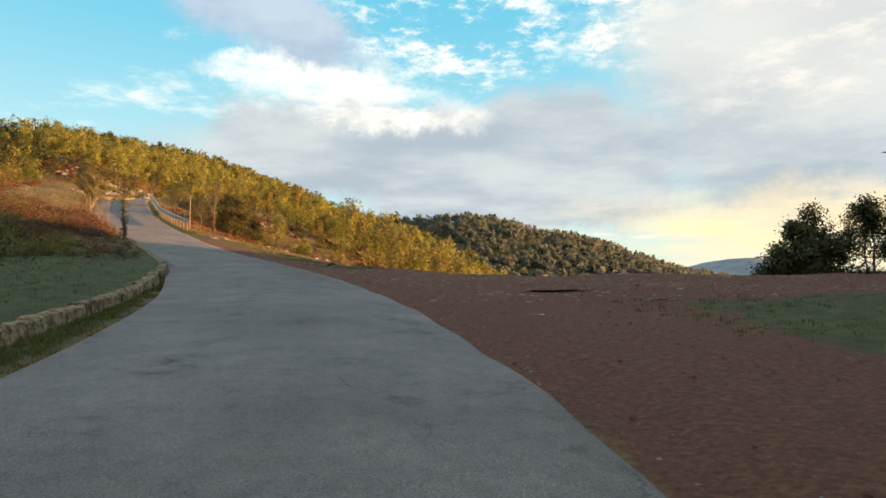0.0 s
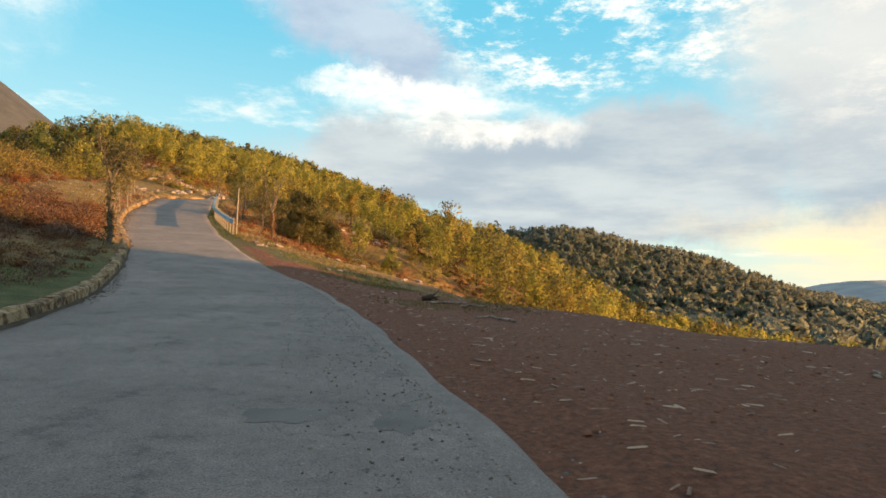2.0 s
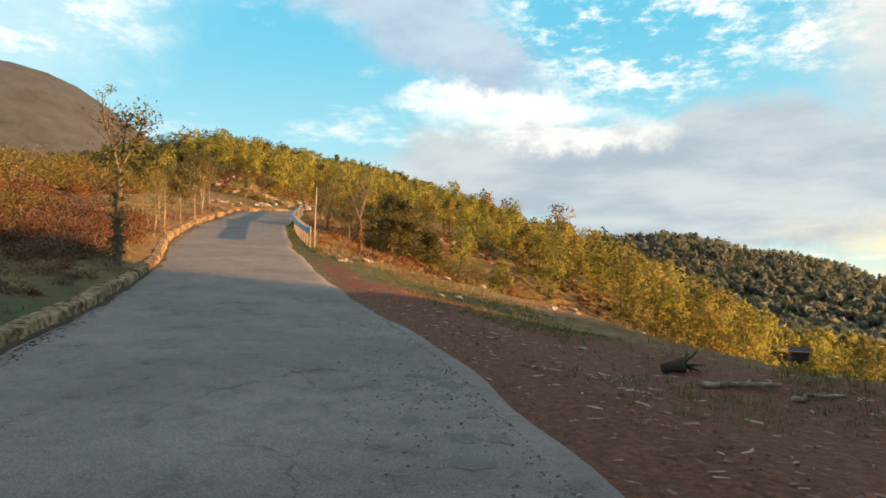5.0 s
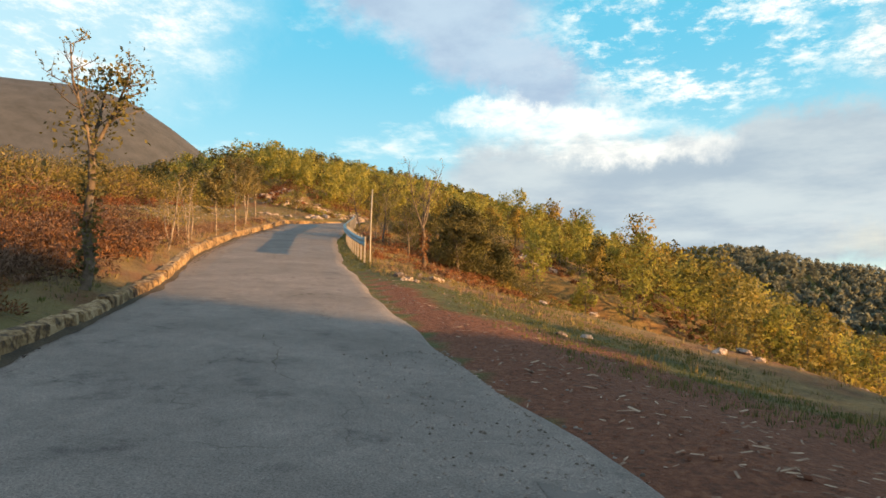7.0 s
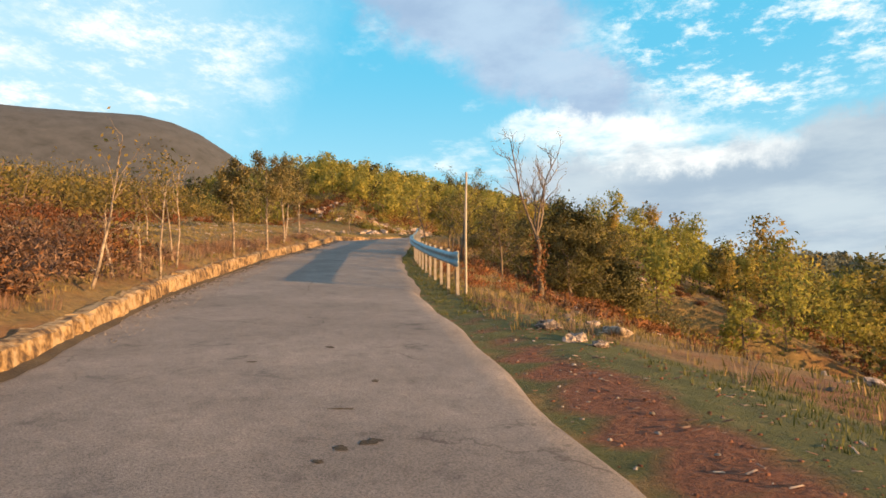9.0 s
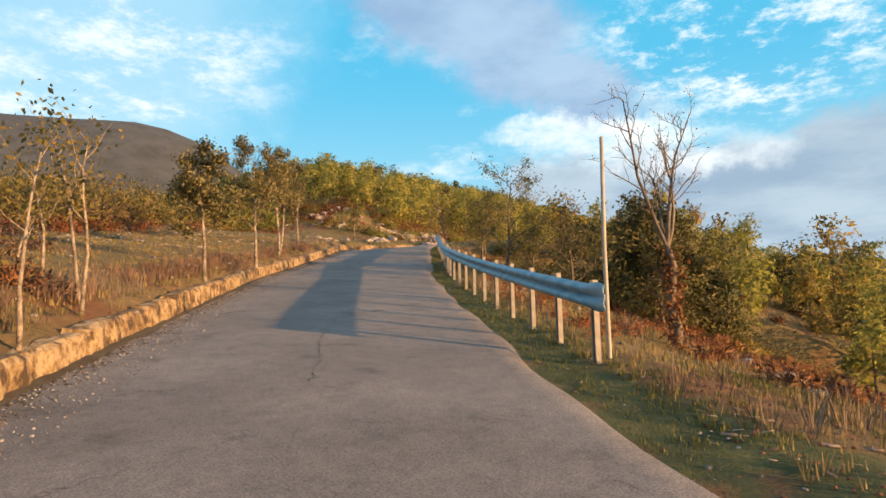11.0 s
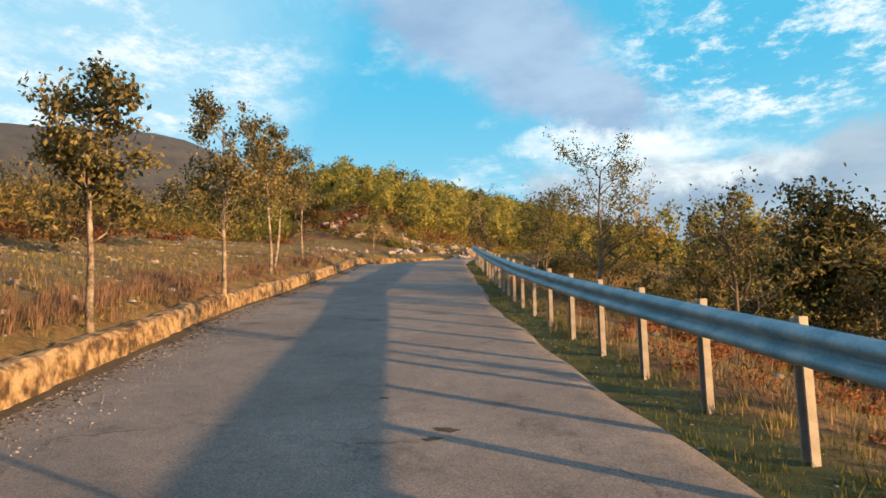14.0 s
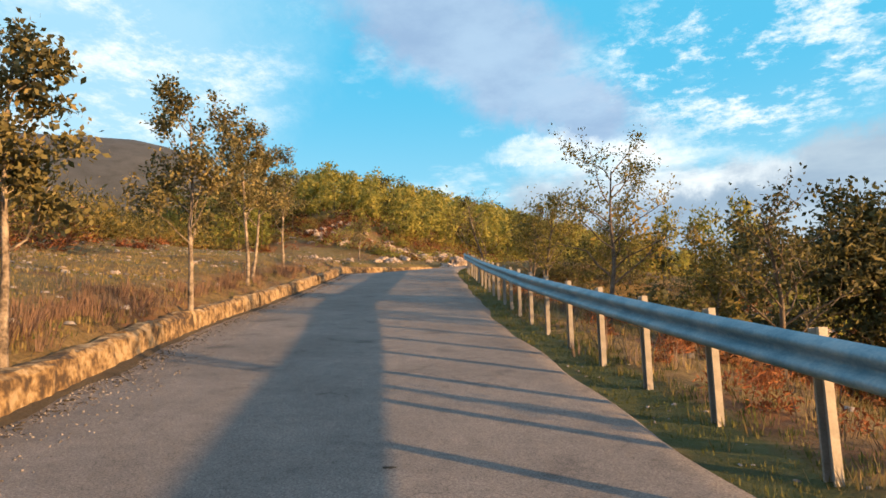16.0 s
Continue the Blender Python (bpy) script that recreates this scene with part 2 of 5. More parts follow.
def asphalt(m):
    """Old grey surface: pale chips in dark binder, broad worn tracks, oil stains and fine cracks."""
    m.use_nodes = True
    t = m.node_tree
    b = t.nodes["Principled BSDF"]
    b.inputs["Roughness"].default_value = 0.82
    c = t.nodes.new("ShaderNodeTexCoord")

    def noise_(scale, detail=5, rough=0.6):
        n = t.nodes.new("ShaderNodeTexNoise")
        n.inputs["Scale"].default_value, n.inputs["Detail"].default_value, n.inputs["Roughness"].default_value = scale, detail, rough
        t.links.new(c.outputs["Object"], n.inputs["Vector"])
        return n.outputs[0]

    def ramp_(v, stops):
        n = t.nodes.new("ShaderNodeValToRGB")
        t.links.new(v, n.inputs[0])
        for i, (p, col_) in enumerate(stops):
            x = n.color_ramp.elements[i] if i < 2 else n.color_ramp.elements.new(p)
            x.position, x.color = p, (*col_, 1)
        return n.outputs[0]

    def times(a, b_, f=1.0):
        n = t.nodes.new("ShaderNodeMix")
        n.data_type, n.blend_type = "RGBA", "MULTIPLY"
        n.inputs[0].default_value = f
        t.links.new(a, n.inputs[6])
        t.links.new(b_, n.inputs[7])
        return n.outputs[2]

    chips = noise_(70, 4, 0.8)
    base_ = ramp_(noise_(0.45, 5), [(0.3, (0.138, 0.129, 0.123)), (0.5, (0.176, 0.165, 0.158)), (0.72, (0.214, 0.200, 0.191))])
    colour = times(base_, ramp_(chips, [(0.34, (0.42, 0.42, 0.42)), (0.5, (1, 1, 1)), (0.66, (1.55, 1.52, 1.48))]))
    colour = times(colour, ramp_(noise_(1.6, 6, 0.7), [(0.30, (0.48, 0.48, 0.50)), (0.43, (0.92, 0.92, 0.92)), (0.56, (1, 1, 1)), (0.72, (1.16, 1.14, 1.11))]))
    colour = times(colour, ramp_(noise_(7.0, 4, 0.6), [(0.3, (0.84, 0.84, 0.84)), (0.5, (1, 1, 1)), (0.7, (1.08, 1.07, 1.05))]))
    v = t.nodes.new("ShaderNodeTexVoronoi")
    v.feature = "DISTANCE_TO_EDGE"
    v.inputs["Scale"].default_value = 0.55
    w = t.nodes.new("ShaderNodeVectorMath")
    w.operation = "MULTIPLY_ADD"
    nn = t.nodes.new("ShaderNodeTexNoise")
    nn.inputs["Scale"].default_value, nn.inputs["Detail"].default_value = 2.5, 6
    t.links.new(c.outputs["Object"], nn.inputs["Vector"])
    t.links.new(nn.outputs["Color"], w.inputs[0])
    w.inputs[1].default_value = (0.6, 0.6, 0.6)
    t.links.new(c.outputs["Object"], w.inputs[2])
    t.links.new(w.outputs[0], v.inputs["Vector"])
    crack = t.nodes.new("ShaderNodeMath")
    crack.operation = "MULTIPLY_ADD"
    t.links.new(noise_(0.8, 3), crack.inputs[0])
    crack.inputs[1].default_value, crack.inputs[2].default_value = 0.05, -0.022
    add = t.nodes.new("ShaderNodeMath")
    add.operation = "ADD"
    t.links.new(v.outputs["Distance"], add.inputs[0])
    t.links.new(crack.outputs[0], add.inputs[1])
    colour = times(colour, ramp_(add.outputs[0], [(0.0, (0.45, 0.44, 0.43)), (0.006, (1, 1, 1))]), 0.8)
    t.links.new(colour, b.inputs["Base Color"])
    k = t.nodes.new("ShaderNodeBump")
    k.inputs["Strength"].default_value, k.inputs["Distance"].default_value = 0.8, 0.008
    t.links.new(chips, k.inputs["Height"])
    t.links.new(k.outputs[0], b.inputs["Normal"])


asphalt(ASPHALT)
TAR = material("old_tar", [(0.085, 0.082, 0.080), (0.118, 0.113, 0.110), (0.155, 0.148, 0.144)], 2, 0.8, 0.6, 60, distance=0.006)
GUTTER = material("gutter_dirt", [(0.022, 0.018, 0.013), (0.045, 0.037, 0.024), (0.075, 0.062, 0.036)], 2, 0.95, 0.8, 30)
WATER = material("muddy_water", [(0.10, 0.08, 0.07), (0.14, 0.11, 0.09)], 2, 0.05, 0, 10)
SHED = material("black_boards", [(0.012, 0.012, 0.013), (0.03, 0.03, 0.03), (0.06, 0.055, 0.05)], 1, 0.8, 0.4, 12)
PALEWOOD = material("pale_boards", [(0.30, 0.27, 0.22), (0.50, 0.46, 0.40)], 2, 0.8, 0.3, 12)
GRIT = material("grit", [(0.08, 0.07, 0.06), (0.17, 0.155, 0.14), (0.31, 0.29, 0.27)], 3, 0.9, 0.3, 20, per_island=0.6)
TWIG = material("bare_twigs", [(0.07, 0.055, 0.042), (0.13, 0.10, 0.08), (0.21, 0.165, 0.13)], 0.6, 0.9, 0, 6, per_island=0.5)

DRYBRUSH = material("dry_brush", [(0.075, 0.045, 0.03), (0.15, 0.095, 0.065), (0.24, 0.16, 0.115)], 0.6, 0.9, 0, 6, per_island=0.5, translucent=0.2)


# ---------------------------------------------------------------- shape of the land
CENTRE = [(-1.0, -60, -2.2), (-1.0, -20, -0.8), (-1.05, -8, -0.3), (-1.1, 0, 0.0), (-1.5, 5.5, 0.27), (-3.5, 13.5, 0.70), (-5.75, 19.3, 1.08), (-9.9, 28.5, 1.70), (-13.85, 34.55, 2.45), (-21.2, 45.1, 4.32),
          (-24.85, 50.6, 5.32), (-28.2, 56, 6.36), (-30.3, 60, 7.08), (-32.5, 64.3, 7.88), (-34.9, 69, 8.80), (-36.6, 72.6, 9.50), (-36.6, 76.2, 10.0), (-34.9, 80.0, 10.35), (-32.6, 84.5, 10.4), (-31.0, 90.0, 10.3), (-30.0, 102.0, 10.1)]


def smooth_line(nodes, step):
    p = np.array(nodes, float)
    out_ = []
    for i in range(len(p) - 1):
        a, b_, c_, d = p[max(i - 1, 0)], p[i], p[i + 1], p[min(i + 2, len(p) - 1)]
        n = max(2, int(np.linalg.norm(c_ - b_) / step))
        for k in range(n):
            u = k / n
            l1, l2 = np.linalg.norm((c_ - a)[:2]) or 1, np.linalg.norm((d - b_)[:2]) or 1
            span = np.linalg.norm((c_ - b_)[:2])
            m1, m2 = (c_ - a) / l1 * span, (d - b_) / l2 * span
            out_.append(b_ * (2 * u ** 3 - 3 * u ** 2 + 1) + c_ * (3 * u ** 2 - 2 * u ** 3) + m1 * (u ** 3 - 2 * u ** 2 + u) + m2 * (u ** 3 - u ** 2))
    out_.append(p[-1])
    return np.array(out_)


LINE = smooth_line(CENTRE, 0.5)
TANG = np.gradient(LINE, axis=0)
TANG /= np.linalg.norm(TANG[:, :2], axis=1)[:, None]
SIDE = np.stack([TANG[:, 1], -TANG[:, 0]], 1)   # to the right of the way
ARC = np.concatenate([[0], np.cumsum(np.linalg.norm(np.diff(LINE[:, :2], axis=0), axis=1))])


def road_frame(x, y):
    """Nearest point of the road: its height, and how far right (+) or left (-) of its centre line x, y lies."""
    x, y = np.atleast_1d(np.asarray(x, float)), np.atleast_1d(np.asarray(y, float))
    z, u, k = np.empty(x.size), np.empty(x.size), np.empty(x.size, int)
    for s in range(0, x.size, 4000):
        dx, dy = x[s:s + 4000, None] - LINE[None, :, 0], y[s:s + 4000, None] - LINE[None, :, 1]
        i = (dx * dx + dy * dy).argmin(1)
        r = np.arange(i.size)
        side = dx[r, i] * SIDE[i, 0] + dy[r, i] * SIDE[i, 1]
        along = dx[r, i] * TANG[i, 0] + dy[r, i] * TANG[i, 1]
        d = np.hypot(dx[r, i], dy[r, i])
        z[s:s + 4000] = LINE[i, 2] + np.clip(along, -1, 1) * TANG[i, 2]
        u[s:s + 4000] = np.where(side < 0, -1, 1) * d
        k[s:s + 4000] = i
    return z, u, k


def step(v, lo, hi):
    t_ = np.clip((np.asarray(v, float) - lo) / (hi - lo), 0, 1)
    return t_ * t_ * (3 - 2 * t_)


def kerb_at(y):
    """How far left of the road's centre line the kerb runs."""
    return np.where(np.asarray(y) < 24, 2.62 + 0.85 * (1 - step(y, 6, 24)), np.interp(y, [24, 30, 35, 39, 42, 45, 50, 56, 62], [2.62, 2.72, 2.42, 2.28, 2.42, 2.68, 2.72, 2.74, 2.80]))


def edge_at(y):
    """How far right of the centre line the asphalt ends."""
    return np.interp(y, [-4, 10, 20, 30, 34, 37.5, 41, 45, 48, 52, 60], [2.36, 2.5, 2.62, 2.56, 2.32, 2.16, 2.22, 2.18, 2.34, 2.40, 2.44])


def kerb_rise(y):
    """How high the kerb stands over the road."""
    return 0.19 + 0.13 * step(y, 38, 48)


def ripple(x, y):
    return (np.sin(x * 0.31 + 1.3 * np.sin(y * 0.23)) + np.sin(y * 0.37 + 1.7 * np.sin(x * 0.19 + 2)) + 0.5 * np.sin(x * 0.83 + y * 0.61) + 0.5 * np.sin(x * 0.57 - y * 0.93 + 1)) / 3


def land(x, y):
    x, y = np.atleast_1d(np.asarray(x, float)), np.atleast_1d(np.asarray(y, float))
    z, u, k = road_frame(x, y)
    # the long wooded slope, falling from its ridge to the valley
    slope = 11.5 - 0.35 * (x + 40) + 0.10 * (y - 79)
    over = np.clip(-(x + 42 + 23 * step(y, 74, 108)), 0, None)
    slope = slope - 0.35 * over - 0.012 * over ** 1.5
    back = np.clip(y - 150 - 25 * np.exp(-((x + 58) / 25) ** 2), 0, None)
    slope = slope - 0.16 * back - 0.01 * back ** 1.4
    slope = slope - 0.16 * np.clip(x + 12, 0, 60) * step(y, 60, 100)
    slope = np.where(slope < -10, -10 + (slope + 10) * 0.25, slope)
    slope = np.maximum(slope, -22)
    # far side of the valley, the bare mountain, blue distance
    far = np.interp(x, [-420, -200, -100, 20, 60, 97, 164, 199, 264], [0, 48, 58, 61, 56, 48, 28, 16, 0]) * np.exp(-((y - 540) / 110) ** 2) + 1.5 * np.sin(x * 0.06) * np.exp(-((y - 540) / 90) ** 2) - 18
    bear = np.degrees(np.arctan2(-(x + 11), np.maximum(y - 30, 1)))
    reach = np.hypot(x + 11, y - 30)
    bare = np.interp(bear, [25, 36, 40, 43, 44.5, 47.7, 50.5, 56, 61, 75], [0, 76, 98, 112, 121, 133, 139, 136.5, 133, 126]) * np.exp(-((reach - 400) / 150) ** 2) * step(y, -120, 60) - 18
    blue = 51 * np.exp(-(((x - 685) / 125) ** 2 + ((y - 1500) / 260) ** 2)) + 27 * np.exp(-(((x - 840) / 110) ** 2 + ((y - 1500) / 260) ** 2)) - 22
    wide = np.maximum(np.maximum(slope, far), np.maximum(bare, blue))
    # beside the road
    bank_ = step(y, 28, 46)
    ku = kerb_at(y)
    left = z - 0.02 + (0.15 + 0.30 * bank_) * step(-u, ku + 0.08, ku + 0.30) + bank_ * 0.14 * np.clip(-u - ku, 0, 1.4) + (0.03 + 0.07 * bank_) * np.clip(-u - 3, 0, 60) + 0.05 * np.clip(-u - 9, 0, 40)
    plateau = np.clip(0.55 + 0.012 * x + 0.02 * y, -1.5, 1.3)
    flat_ = z + (plateau - z) * step(u, 2, 14)
    shelf = 3.5 * (1 - step(y, 41, 50))
    fall = z - 0.05 * np.clip(u - 2.4, 0, 3) - (0.18 - 0.023 * shelf) * np.clip(u - 3.6, 0, 2.2 + shelf) - 0.34 * np.clip(u - 5.8 - shelf, 0, 80)
    north = step(y + 0.35 * x - 4 * step(u, 4, 9), 22, 31)
    right = flat_ * (1 - north) + fall * north
    right = right + 0.20 * np.exp(-((y + 0.35 * x - 30.5) / 2.6) ** 2) * step(u, 4, 7)   # a low berm of spoil
    right = right - 0.4 * np.clip(x - 55, 0, 200) * (1 - north)
    # mound that lifts the added tree belt into the sun's path
    mound = 1.3 - 2.0 * (((x - 29) / 14) ** 4 + ((y - 14) / 18) ** 4)
    right = np.maximum(right, np.maximum(mound, -9))
    near = np.where(u < 0, left, right)
    hold = step(mound, -6, 0)
    w = np.where(u < 0, np.maximum(np.maximum(step(-u, 9, 34) * step(y, 30, 48), step(-u, 14, 60)), step(-u, 4, 18) * step(y, 70, 80)), step(u, 9, 34) * north + step(u, 60, 100) * (1 - north))
    w = np.where((u > 0) & (x < 60), w * (1 - hold), w)
    out_ = near * (1 - w) + wide * w
    knoll = 0.8 - 1.3 * (((x - 23) / 6.5) ** 4 + ((y - 37) / 6.0) ** 4)   # a wooded knoll beyond the flat
    out_ = np.where(knoll > -14, np.maximum(out_, knoll), out_)
    rough = (ripple(x, y) * (0.10 + 0.4 * step(np.abs(u), 12, 60)) + 0.06 * ripple(3.1 * x, 2.7 * y)) * step(np.abs(u), 3.3, 6)
    out_ = out_ + rough - 0.07 * np.exp(-(((x - 3.0) / 1.0) ** 2 + ((y - 15.7) / 0.9) ** 2))
    inner = np.minimum(2.72 + 0.48 * step(y, 20, 27), ku + 0.02)
    edge = edge_at(y)
    lower = np.where(u < 0, z - 0.10 + (out_ - z + 0.10) * step(-u, inner, inner + 0.1), z - 0.10 + (out_ - z + 0.10) * step(u, edge + 0.35, edge + 0.95))
    return lower


def height(x, y):
    return float(land(x, y)[0])


# ---------------------------------------------------------------- small builders
def mesh_object(name, verts, faces, mat, parent=None, label="", smooth=False):
    me = bpy.data.meshes.new(name)
    if isinstance(verts, np.ndarray) and isinstance(faces, np.ndarray):
        count, sides = faces.shape
        me.vertices.add(len(verts))
        me.vertices.foreach_set("co", verts.astype(np.float32).ravel())
        me.loops.add(count * sides)
        me.loops.foreach_set("vertex_index", faces.astype(np.int32).ravel())
        me.polygons.add(count)
        me.polygons.foreach_set("loop_start", np.arange(0, count * sides, sides, dtype=np.int32))
        me.update(calc_edges=True)
    else:
        me.from_pydata([tuple(v) for v in verts], [], [tuple(f) for f in faces])
    me.materials.append(mat)
    if smooth:
        me.polygons.foreach_set("use_smooth", np.ones(len(me.polygons), bool))
    ob = new(name, me)
    ob.parent = parent
    if label:
        ob["label"] = label
    return ob


def part(name, bm, mat, parent, label="", smooth=False):
    me = bpy.data.meshes.new(name)
    bm.to_mesh(me)
    bm.free()
    me.materials.append(mat)
    if smooth:
        me.polygons.foreach_set("use_smooth", np.ones(len(me.polygons), bool))
    ob = new(name, me)
    ob.parent = parent
    if label:
        ob["label"] = label
    return ob


def soften(verts, normals, sides):
    """Turns each leaf so that its face looks outwards; returns the points in their new order."""
    q, n = verts.reshape(-1, sides, 3), normals.reshape(-1, sides, 3)[:, 0]
    face = np.cross(q[:, 1] - q[:, 0], q[:, 2] - q[:, 0])
    back = (face * n).sum(1) < 0
    q = q.copy()
    q[back] = q[back][:, ::-1]
    return q.reshape(-1, 3)


def leaf_object(name, verts, normals, sides, mat, parent=None):
    """Leaves that take the light together, as one rounded mass."""
    ob = mesh_object(name, soften(verts, normals, sides), np.arange(len(verts)).reshape(-1, sides), mat, parent, smooth=True)
    normals = normals / np.maximum(np.linalg.norm(normals, axis=1), 1e-6)[:, None]
    ob.data.normals_split_custom_set_from_vertices(normals.tolist())
    return ob


def empty(name, x=0, y=0, z=0, turn=0):
    ob = new(name)
    ob.empty_display_size = 0.1
    ob.matrix_basis = pose(x, y, z, 0, 0, turn)
    return ob


# ---------------------------------------------------------------- ground and road
def spread(lo, hi, fine, far, grow=1.16):
    mid = list(np.arange(lo, hi + fine / 2, fine))
    a, s = [], fine
    v = lo
    while v > -far:
        s *= grow
        v -= s
        a.append(v)
    b_, s, v = [], fine, hi
    while v < far:
        s *= grow
        v += s
        b_.append(v)
    return np.array(a[::-1] + mid + b_)


gx, gy = spread(-44, 22, 0.5, 4300, 1.10), spread(-6, 86, 0.5, 4300, 1.10)
GX, GY = np.meshgrid(gx, gy)
GZ = land(GX.ravel(), GY.ravel())
nx, ny = len(gx), len(gy)
idx = np.arange(nx * ny).reshape(ny, nx)
quads = np.stack([idx[:-1, :-1], idx[:-1, 1:], idx[1:, 1:], idx[1:, :-1]], -1).reshape(-1, 4)
# the sheet stays low under the kerb's back, where a strip of its own takes over
roadz, gu, _ = road_frame(GX.ravel(), GY.ravel())
under = (gu < 0) & (-gu > kerb_at(GY.ravel()) - 0.10) & (-gu < kerb_at(GY.ravel()) + 0.62) & (GY.ravel() > -6) & (GY.ravel() < 74)
GZ = np.where(under, np.minimum(GZ, roadz - 0.12), GZ)
gm = bpy.data.materials.new("hillside_ground")
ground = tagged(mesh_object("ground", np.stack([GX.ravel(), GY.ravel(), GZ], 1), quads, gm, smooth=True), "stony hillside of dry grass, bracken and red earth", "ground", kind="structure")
# where bare red earth lies beside the road
gn = ripple(GX.ravel() * 3, GY.ravel() * 3)
earth = step(gu, 2.2, 2.6) * (1 - step(GY.ravel() + 0.35 * GX.ravel() + gn * 1.5 - 3.5 * (1 - step(gu, 4, 8)), 29.0, 33.5)) * (1 - step(GX.ravel() + gn * 2, 14, 20)) * step(GY.ravel(), -8, -3)
green_edge = step(GX.ravel() + gn * 0.8, 3.4, 5.2) * (1 - step(GY.ravel() + gn, 12, 14.5))
earth = earth * (1 - 0.75 * green_edge)
strip = np.interp(GY.ravel(), [20, 26, 34, 40, 47], [6.5, 4.8, 4.0, 3.6, 2.5])
earth = np.maximum(earth, step(gu, 2.2, 2.6) * (1 - step(gu + gn * 0.5, strip - 0.7, strip + 0.5)) * step(GY.ravel(), 18, 22) * (1 - step(GY.ravel(), 44, 47)))
attr = ground.data.attributes.new("earth", "FLOAT", "POINT")
attr.data.foreach_set("value", earth.astype(np.float32))
lush = np.maximum((1 - step(-gu, 5, 14)) * step(-gu, 2.5, 3) * (1 - step(GY.ravel(), 24, 36)), (1 - step(gu + gn * 0.25, np.interp(GY.ravel(), [38, 46], [5.0, 2.7]), np.interp(GY.ravel(), [38, 46], [7.5, 3.5]))) * step(gu, 2.0, 2.3) * step(GY.ravel(), 28, 38))
lush = np.maximum(lush, green_edge)
lush = np.maximum(lush, step(GY.ravel(), 210, 270))
lush = np.maximum(lush, 0.45 * step(-gu, 2.6, 3) * (1 - step(-gu, 11, 20)) * step(GY.ravel(), 30, 40))
attr = ground.data.attributes.new("lush", "FLOAT", "POINT")
attr.data.foreach_set("value", lush.astype(np.float32))


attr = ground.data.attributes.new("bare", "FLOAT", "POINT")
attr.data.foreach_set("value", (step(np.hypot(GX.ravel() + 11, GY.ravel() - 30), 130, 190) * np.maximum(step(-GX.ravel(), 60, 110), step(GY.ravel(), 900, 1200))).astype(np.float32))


# where distance haze is painted into the ground colour
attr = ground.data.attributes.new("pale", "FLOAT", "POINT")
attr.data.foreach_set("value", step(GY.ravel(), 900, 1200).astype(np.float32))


def verge_strip():
    """The turf right behind the kerb, from its back edge out to the open ground."""
    offs = (0.10, 0.18, 0.30, 0.46, 0.66, 0.90, 1.20, 1.55)
    ks = [k for k in range(len(LINE)) if -5 < LINE[k, 1] < 73 and k < len(LINE) - 40]
    xy = np.array([(LINE[k, 0] - SIDE[k, 0] * (float(kerb_at(LINE[k, 1])) + o), LINE[k, 1] - SIDE[k, 1] * (float(kerb_at(LINE[k, 1])) + o)) for k in ks for o in offs])
    z = land(xy[:, 0], xy[:, 1])
    lump = np.array([noise.noise(Vector((x * 2.6, y * 2.6, 0.4))) + 0.6 * noise.noise(Vector((x * 6.1, y * 6.1, 4.4))) for x, y in xy])
    m = len(offs)
    for a, k in enumerate(ks):
        top = LINE[k, 2] + float(kerb_rise(LINE[k, 1])) - 0.03
        for b_ in range(m):
            i = a * m + b_
            blend = min(1.0, offs[b_] / 0.9)
            z[i] = top * (1 - blend) + (z[i] + 0.02) * blend + (0.035 * lump[i] if 0 < b_ < m - 1 else 0) - (0.06 if b_ == m - 1 else 0)
    f = np.array([(a * m + b_, a * m + b_ + 1, (a + 1) * m + b_ + 1, (a + 1) * m + b_) for a in range(len(ks) - 1) for b_ in range(m - 1)])
    ob = mesh_object("verge", np.stack([xy[:, 0], xy[:, 1], z], 1), f, gm, smooth=True)
    at = ob.data.attributes.new("lush", "FLOAT", "POINT")
    at.data.foreach_set("value", np.clip(0.9 - 0.6 * step(xy[:, 1], 22, 40), 0, 1).astype(np.float32))
    return tagged(ob, "lumpy turf of dry grass behind the kerb", "verge", kind="structure")


verge_strip()


